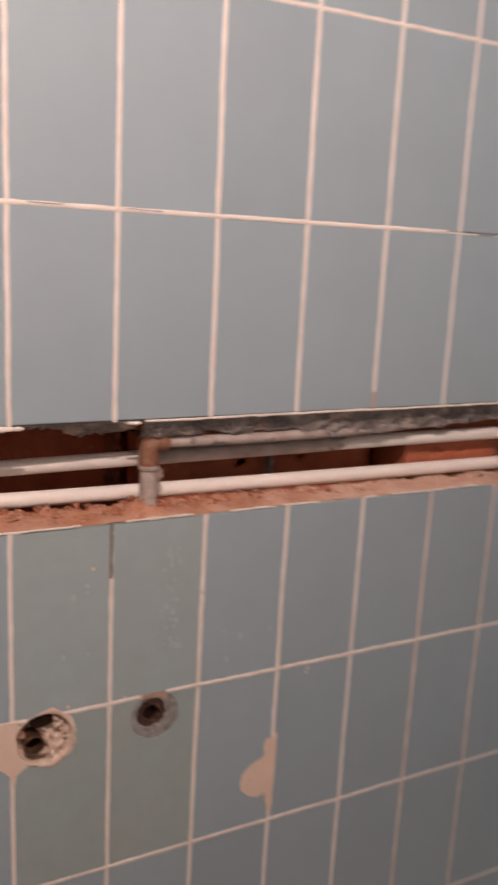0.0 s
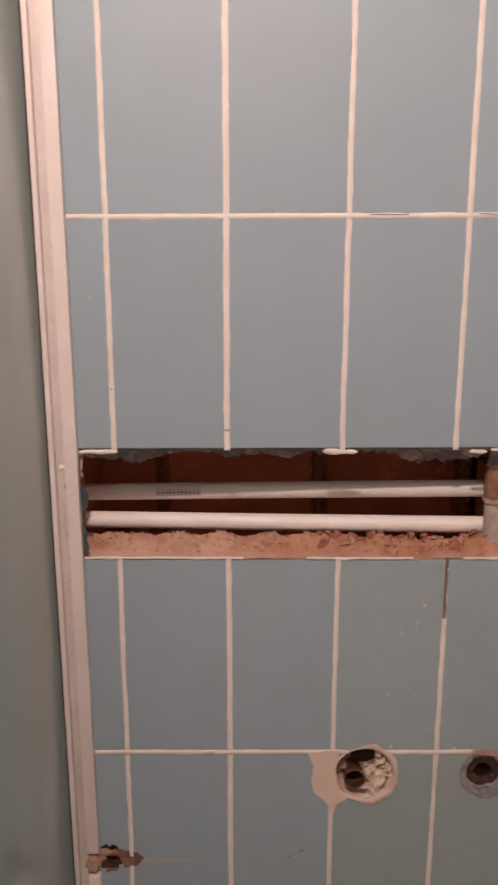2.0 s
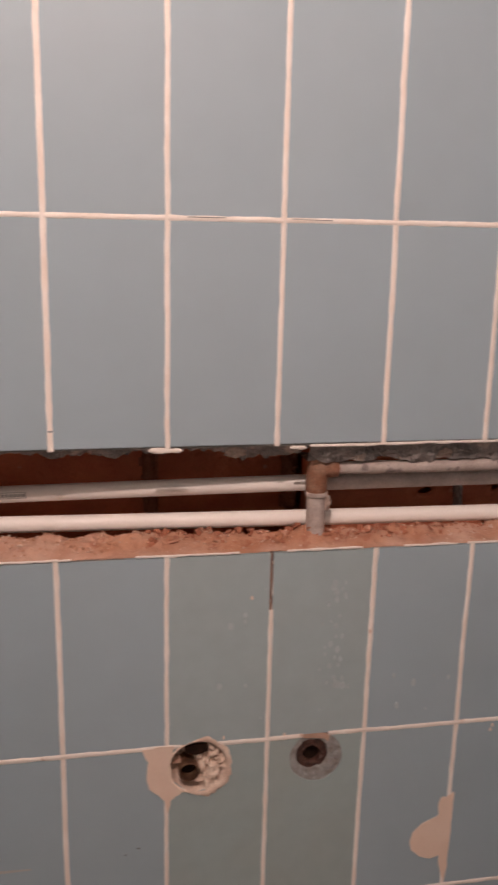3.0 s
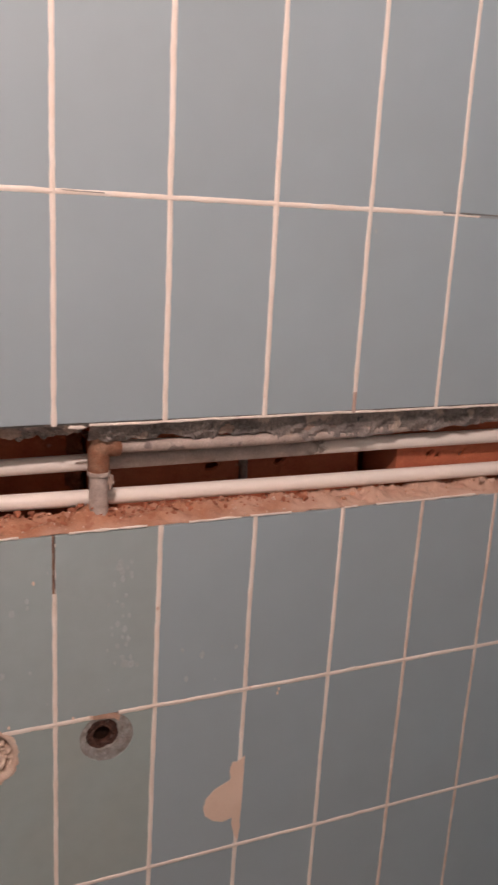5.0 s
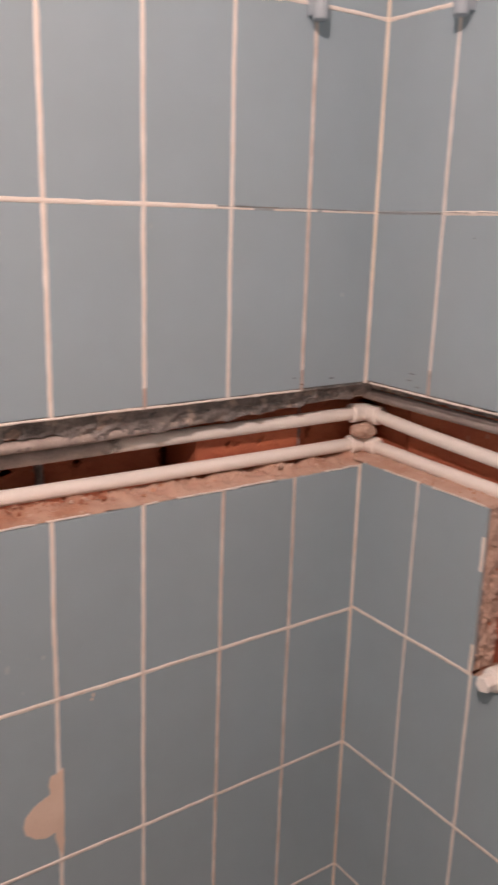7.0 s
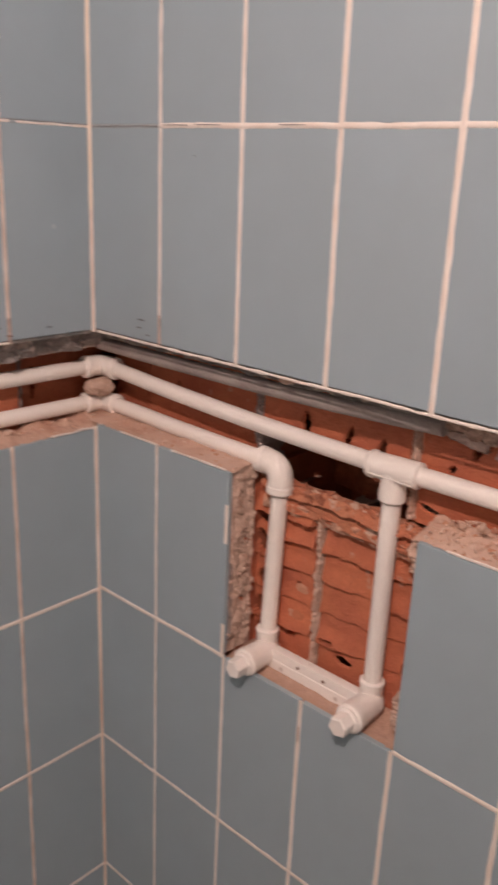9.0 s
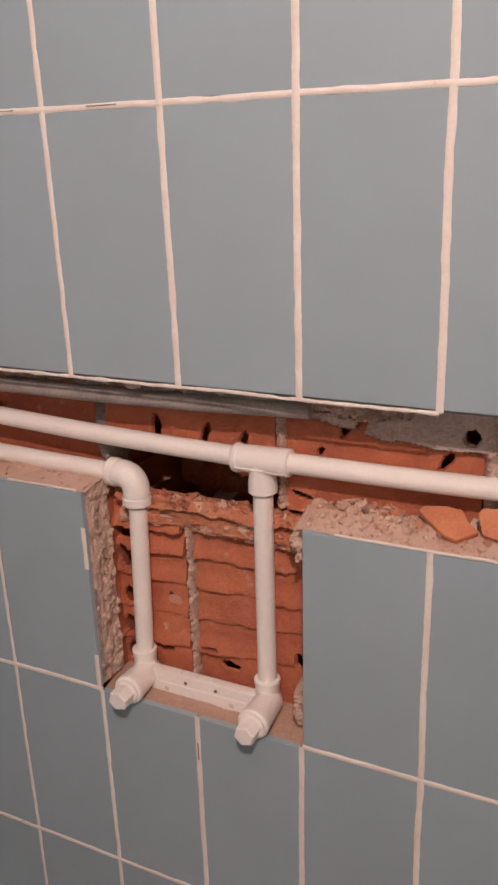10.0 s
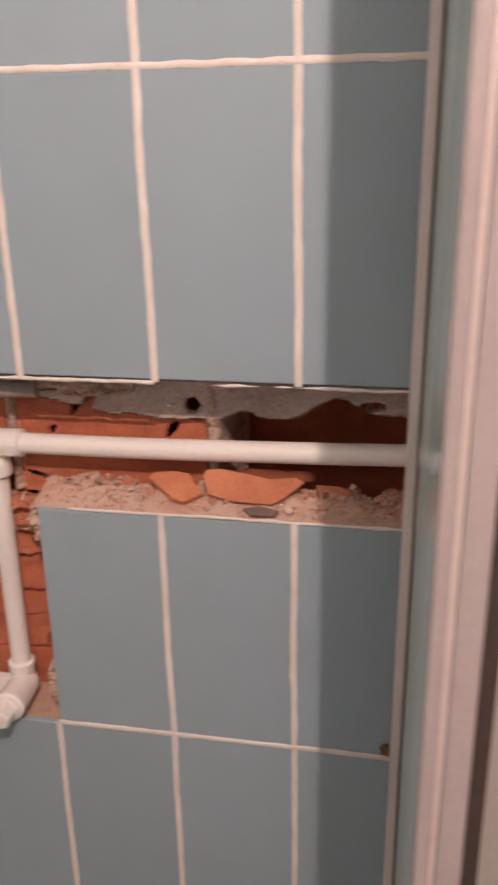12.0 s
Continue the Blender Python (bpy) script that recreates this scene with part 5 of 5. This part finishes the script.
smear_ring(hole_a, -1.037, 0.889, 0.0435, 0.0535, 2, -1.9, 1.9, CRUST)
smear_ring(hole_a, -1.037, 0.889, 0.0435, 0.0490, 5, 1.9, 2 * PI - 1.9)


ob = patch("filler_patch", None, HA, [(-1.123, 0.926), (-1.098, 0.930), (-1.074, 0.930), (-1.080, 0.90), (-1.078, 0.868), (-1.062, 0.848), (-1.072, 0.842), (-1.080, 0.835), (-1.084, 0.812), (-1.089, 0.835), (-1.098, 0.846), (-1.112, 0.858), (-1.117, 0.876), (-1.114, 0.905)], -0.0014, FILLER, "", 4)
tagged(ob, "flat beige filler smeared beside the tap hole", "filler")
ob = patch("filler_patch", None, MA, [(-0.6155, 0.800), (-0.618, 0.66), (-0.622, 0.628), (-0.630, 0.650), (-0.634, 0.668), (-0.634, 0.680), (-0.650, 0.676), (-0.668, 0.682), (-0.684, 0.696), (-0.6875, 0.714), (-0.683, 0.730), (-0.668, 0.745), (-0.650, 0.753), (-0.640, 0.758), (-0.642, 0.775), (-0.638, 0.792), (-0.628, 0.792)], -0.0014, FILLER, "", 8)
tagged(ob, "flat beige blob of filler over a tile joint", "filler")

HB = MA @ Matrix.Translation((-0.001, 0, -0.0015))
hole_b = thing("tap_hole", "round cement-filled hole with a rusty pipe end", "hole", "old tap holes")
COLDGREY = mat("grey_filler", (0.32, 0.325, 0.32), 0.7, (0.22, 0.20, 0.185), big=70, fine=300, mix=0.5, bump=0.3, dist=0.001)
disc_field("cement_fill", hole_b, HB, -0.852, 0.889, 0.044,
           lambda x, z: 0.0016 + 0.0022 * fract(x, z, 5, 60) + 0.0012 * abs(nz(x, z, 9, 150)) + 0.03 * smooth01(0.0262, 0.0232, math.hypot(x + 0.006, z - 0.004) * (1 + 0.10 * nz(x, z, 2, 70))), COLDGREY, "smooth grey cement", n=34, seg=72)
disc_field("rust_crust", hole_b, HB, -0.858, 0.893, 0.0262, lambda x, z: 0.004 + 0.003 * abs(nz(x, z, 3, 110)) + 0.004 * fract(x, z, 6, 70) + 0.018 * smooth01(0.0145, 0.0120, math.hypot(x, z + 0.002)), DARKRUST_VOID, "rusty crumbling pipe end", n=26, seg=60)
part("pipe_bore", tube(bmesh.new(), [(-0.858, 0.014, 0.891), (-0.858, 0.016, 0.891)], 0.0135, 24), VOIDSHADE, hole_b, m=HB)
patch("plaster_flake", hole_b, HB, [(-0.880, 0.930), (-0.846, 0.932), (-0.830, 0.926), (-0.833, 0.914), (-0.840, 0.920), (-0.858, 0.9225), (-0.872, 0.923)], 0.0002, SILL, "", 6)

# torn-out fixing beside the shower profile
HC = MA @ Matrix.Translation((-0.0065, 0, -0.0075))
hole_c = thing("fixing_hole", "torn-out brown hole in the tiles beside the profile", "hole")
disc_field("crumbling_edge", hole_c, HC, -1.425, 0.742, 0.046, lambda x, z: 0.004 + 0.022 * smooth01(0.95, 0.2, math.hypot(x / 0.044, z / 0.024)) + 0.007 * fract(x, z, 8, 70), STAIN, "brown crumbling plaster", n=16)
for i, (u, z, r, material) in enumerate(((-1.436, 0.752, 0.010, SILL), (-1.412, 0.751, 0.009, RUST), (-1.394, 0.744, 0.010, STAIN), (-1.446, 0.742, 0.010, SILL))):
    part("torn_edge", blob(u, 0.004, z, r, 30 + i, (1.6, 0.4, 0.55)), material, hole_c, "", HC)
patch("brown_smear", hole_c, HC, [(-1.412, 0.759), (-1.394, 0.757), (-1.380, 0.753), (-1.371, 0.746), (-1.377, 0.737), (-1.386, 0.729), (-1.402, 0.727)], -0.0007, STAIN, "", 4, 0.003)
# dark flat patch standing in for the shade of the cavity below the fixing
patch("dark_void", hole_c, HC, [(-1.455, 0.737), (-1.425, 0.739), (-1.404, 0.734), (-1.410, 0.725), (-1.426, 0.721), (-1.455, 0.719)], 0.003, DARKRUST_VOID, "", 6, 0.002)
part("torn_edge", blob(-1.449, -0.004, 0.739, 0.014, 52, (0.8, 0.6, 1.3)), SILL, hole_c, "", HC)
patch("old_streak", hole_c, HC, [(-1.388, 0.745), (-1.34, 0.7445), (-1.29, 0.7428), (-1.288, 0.7406), (-1.34, 0.7390), (-1.386, 0.738)], -0.0003, mat("streak", (0.46, 0.44, 0.42), 0.5, fine=300, mix=0.2), "", 3, 0.0006)

# jagged tile remnant at the end of the chase, shade put into its dark colour
ob = patch("torn_sealant", None, MA @ Matrix.Translation((-0.0055, 0, 0)), [(-1.4525, 1.352), (-1.443, 1.345), (-1.436, 1.338), (-1.4315, 1.326), (-1.4330, 1.310), (-1.4385, 1.302), (-1.4405, 1.288), (-1.4380, 1.276), (-1.4340, 1.268), (-1.4385, 1.258), (-1.4330, 1.249), (-1.4360, 1.240), (-1.4525, 1.238)], 0.003, TORN, "", 5, 0.0014)
tagged(ob, "torn tile remnant at the end of the chase, its shade painted dark blue-grey", "sealant")
for i, (u, z, s) in enumerate(((-1.445, 1.372, 0.011), (-1.4445, 1.355, 0.008), (-1.442, 1.385, 0.009))):
    verts, faces = chip(s, 120 + i, 1.3, 14)
    ob = obj("mortar_lump", [Vector((v.x * 0.8, v.y * 0.7, v.z)) for v in verts], faces, MORTAR, None, Matrix.Translation((u - 0.0055, 0.012, z - 0.003)))
    tagged(ob, "crumbling mortar at the end of the chase", "mortar", "mortar at the end of the chase")

# pale dried drips and scuffs on the tiles
DRIP = mat("dried_drips", (0.44, 0.51, 0.53), 0.6, fine=300, mix=0.3)
SCUFF = mat("scuff", (0.19, 0.205, 0.21), 0.6, fine=300, mix=0.3)
drips = thing("dried_drips", "faint pale dried drips of plaster water on tiles", "drips", kind="stuff")
dr = random.Random(14)
for i in range(46):
    col = dr.choice((-0.835, -0.826, -0.843, -0.83, -0.98, -0.70))
    u = col + dr.gauss(0, 0.009 if col > -0.9 and col < -0.75 else 0.03)
    z = dr.uniform(0.96, 1.18) if col != -0.70 else dr.uniform(0.945, 1.02)
    s = dr.uniform(0.0012, 0.0045)
    patch("drip", drips, MA, [(u + s * math.cos(a), z + s * dr.uniform(1.0, 1.9) * math.sin(a)) for a in (2 * PI * k / 9 for k in range(9))], -0.0006 - 0.00004 * i, DRIP, "", i, 0.0004)
ob = patch("white_smear", None, MA, [(-0.262, 2.018), (-0.235, 2.026), (-0.205, 2.022), (-0.204, 2.014), (-0.230, 2.008), (-0.258, 2.006)], -0.0012, GROUT, "", 22, 0.002)
tagged(ob, "white smear of filler on a tile joint beside the bracket", "filler")
specks = [(MA, -0.905, 0.931), (MA, -1.0, 0.9345), (MA, -0.56, 0.918), (MA, -0.562, 0.910), (MA, -0.96, 1.163), (MA, -1.42, 1.60), (MA, -0.45, 1.672), (MA, -0.07, 1.56)]
for i, (m, u, z) in enumerate(specks):
    ob = patch("plaster_speck", None, m, [(u + 0.0022 * math.cos(a), z + 0.0034 * math.sin(a)) for a in (2 * PI * k / 8 for k in range(8))], -0.0006, FILLER if i < 5 else DRIP, "", i, 0.0008)
    tagged(ob, "small pale speck of plaster on a tile", "speck", "specks on the tiles")
for i, (m, u, z, w) in enumerate(((MA, -0.085, 1.411, 0.006), (MA, -0.17, 1.418, 0.004), (MB, 0.105, 1.425, 0.009), (MB, 0.10, 1.413, 0.006), (MB, 0.12, 1.404, 0.006), (MB, 0.215, 1.66, 0.0015), (MA, -1.241, 1.420, 0.0042), (MA, -1.1326, 0.7526, 0.003), (MA, -1.1526, 0.7422, 0.002), (MA, -1.3976, 1.4768, 0.002))):
    ob = patch("scuff", None, m, [(u - w, z), (u - w * 0.3, z + 0.0014), (u + w, z + 0.0008), (u + w * 0.4, z - 0.001)], -0.0013, SCUFF, "", i, 0.0006)
    tagged(ob, "small dark scuff on the tiles", "scuff", "scuffs on the tiles")

# ---- shelf brackets near the corner ----
def shelf_bracket(m, u, z):
    e = thing("shelf_bracket", "small grey plastic shelf bracket on the tiles", "bracket", "shelf brackets")
    e.matrix_basis = m @ Matrix.Translation((u, 0, z))
    bm = tube(bmesh.new(), [(0, -0.0225, q) for q in (-0.0225, -0.021, -0.018, 0.018, 0.020, 0.021)], [0.0095, 0.0118, 0.0128, 0.0128, 0.0120, 0.0100], 28)
    box(bm, (-0.0095, -0.021, -0.014), (0.0095, 0.0, 0.036), 0.003)
    part("bracket_body", bm, BRACKET, e)
    bm = box(bmesh.new(), (-0.002, -0.026, 0.020), (0.011, -0.018, 0.052), 0.002)
    part("clip", bm, SEAL, e, "dark clip")
    return e


shelf_bracket(MA, -0.165, 2.009)
shelf_bracket(MB, 0.167, 2.005)

# ---- shower screens ----
screen_w = thing("shower_screen", "grey frosted shower screen in a white wall profile", "shower screen", "shower screens")


# it leans a little out of plumb
screen_w.matrix_basis = Matrix.Translation((-1.4483, 0, 0.735)) @ pose(0, 0, 0, 0, -0.12, 0) @ Matrix.Translation((1.4415, 0, -0.74))


def upright(parent, name, lo, hi, material, label="", bevel=0.0012):
    return part(name, box(bmesh.new(), lo, hi, bevel), material, parent, label)


Z0, Z1 = 0.02, 2.10
upright(screen_w, "profile_flange", (-1.4560, -0.014, 0.757), (-1.4378, -0.0005, Z1), ALU)
upright(screen_w, "profile_flange", (-1.4560, -0.014, Z0), (-1.4378, -0.0005, 0.715), ALU)
upright(screen_w, "profile_groove", (-1.4685, -0.0075, Z0), (-1.4561, -0.0005, Z1), ALUDARK)
upright(screen_w, "profile_lip", (-1.4755, -0.018, Z0), (-1.4686, -0.0005, Z1), ALU)
upright(screen_w, "seal", (-1.4770, -0.0185, Z0), (-1.4756, -0.0005, Z1), SEAL, "thin dark rubber seal", 0.0003)
upright(screen_w, "panel", (-1.4830, -0.94, Z0), (-1.4772, -0.001, Z1), FROST, "grey-green frosted panel", 0.001)
upright(screen_w, "stile", (-1.505, -0.975, Z0), (-1.475, -0.9401, Z1), ALU)
bm = bmesh.new()
bmesh.ops.create_uvsphere(bm, u_segments=16, v_segments=10, radius=0.0042, matrix=Matrix.Translation((-1.4610, -0.0085, 1.372)) @ Matrix.Diagonal((1, 0.5, 1, 1)))
part("screw_head", bm, PVC, screen_w)
for z, s in ((1.345, 0.003), (1.275, 0.002), (1.24, 0.0022), (1.205, 0.0016), (1.67, 0.0016)):
    bm = bmesh.new()
    bmesh.ops.create_uvsphere(bm, u_segments=10, v_segments=6, radius=s, matrix=Matrix.Translation((-1.4568, -0.0078, z)) @ Matrix.Diagonal((0.7, 0.3, 1.6, 1)))
    part("paint_chip", bm, STAIN, screen_w)

screen_e = thing("shower_screen", "frosted shower door with a broad white stile beside the wall", "shower screen", "shower screens")
screen_e.matrix_basis = MB @ Matrix(((0, -1, 0, 0), (1, 0, 0, 0), (0, 0, 1, 0), (0, 0, 0, 1))) @ Matrix.Translation((-0.006, 0.0003, 0))
upright(screen_e, "wall_jamb", (-0.022, -1.0335, Z0), (0.0055, -1.0235, Z1), ALU)
upright(screen_e, "seal", (-0.018, -1.0367, Z0), (0.0055, -1.0337, Z1), mat("grey_seal", (0.34, 0.29, 0.27), 0.6, fine=300, mix=0.2), "dark rubber seal", 0.0008)
# the door leaf stands a little ajar, hinged on the jamb
leaf = Matrix.Translation((0.0, -1.0372, 0)) @ pose(0, 0, 0, 0, 0, -0.84)


def leaf_part(name, lo, hi, material, label="", bevel=0.0012):
    return part(name, box(bmesh.new(), lo, hi, bevel), material, screen_e, label, leaf)


leaf_part("panel", (-0.4795, -0.0055, Z0), (0.0, -0.0005, Z1), FROST, "grey-green frosted panel", 0.0008)
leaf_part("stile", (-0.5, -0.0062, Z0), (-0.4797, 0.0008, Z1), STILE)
leaf_part("stile_groove", (-0.497, -0.0092, Z0), (-0.4797, -0.0063, Z1), ALUDARK)
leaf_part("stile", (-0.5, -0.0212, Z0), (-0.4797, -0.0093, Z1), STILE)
leaf_part("edge_seal", (-0.498, -0.029, Z0), (-0.4797, -0.0213, Z1), SEAL, "dark rubber seal", 0.001)
ob = patch("brown_stain", None, MB, [(1.021, 0.957), (1.014, 0.953), (1.010, 0.946), (1.012, 0.937), (1.021, 0.934)], -0.0016, STAIN, "", 12, 0.003)
tagged(ob, "small brown stain on tiles beside the screen profile", "stain")
ob = part("mortar_lump", blob(0, 0, 0, 0.004, 41, (1.4, 0.6, 0.9)), FILLER, m=MB @ Matrix.Translation((1.017, -0.0012, 0.933)))
tagged(ob, "pale crumb of sealant beside the screen profile", "sealant")
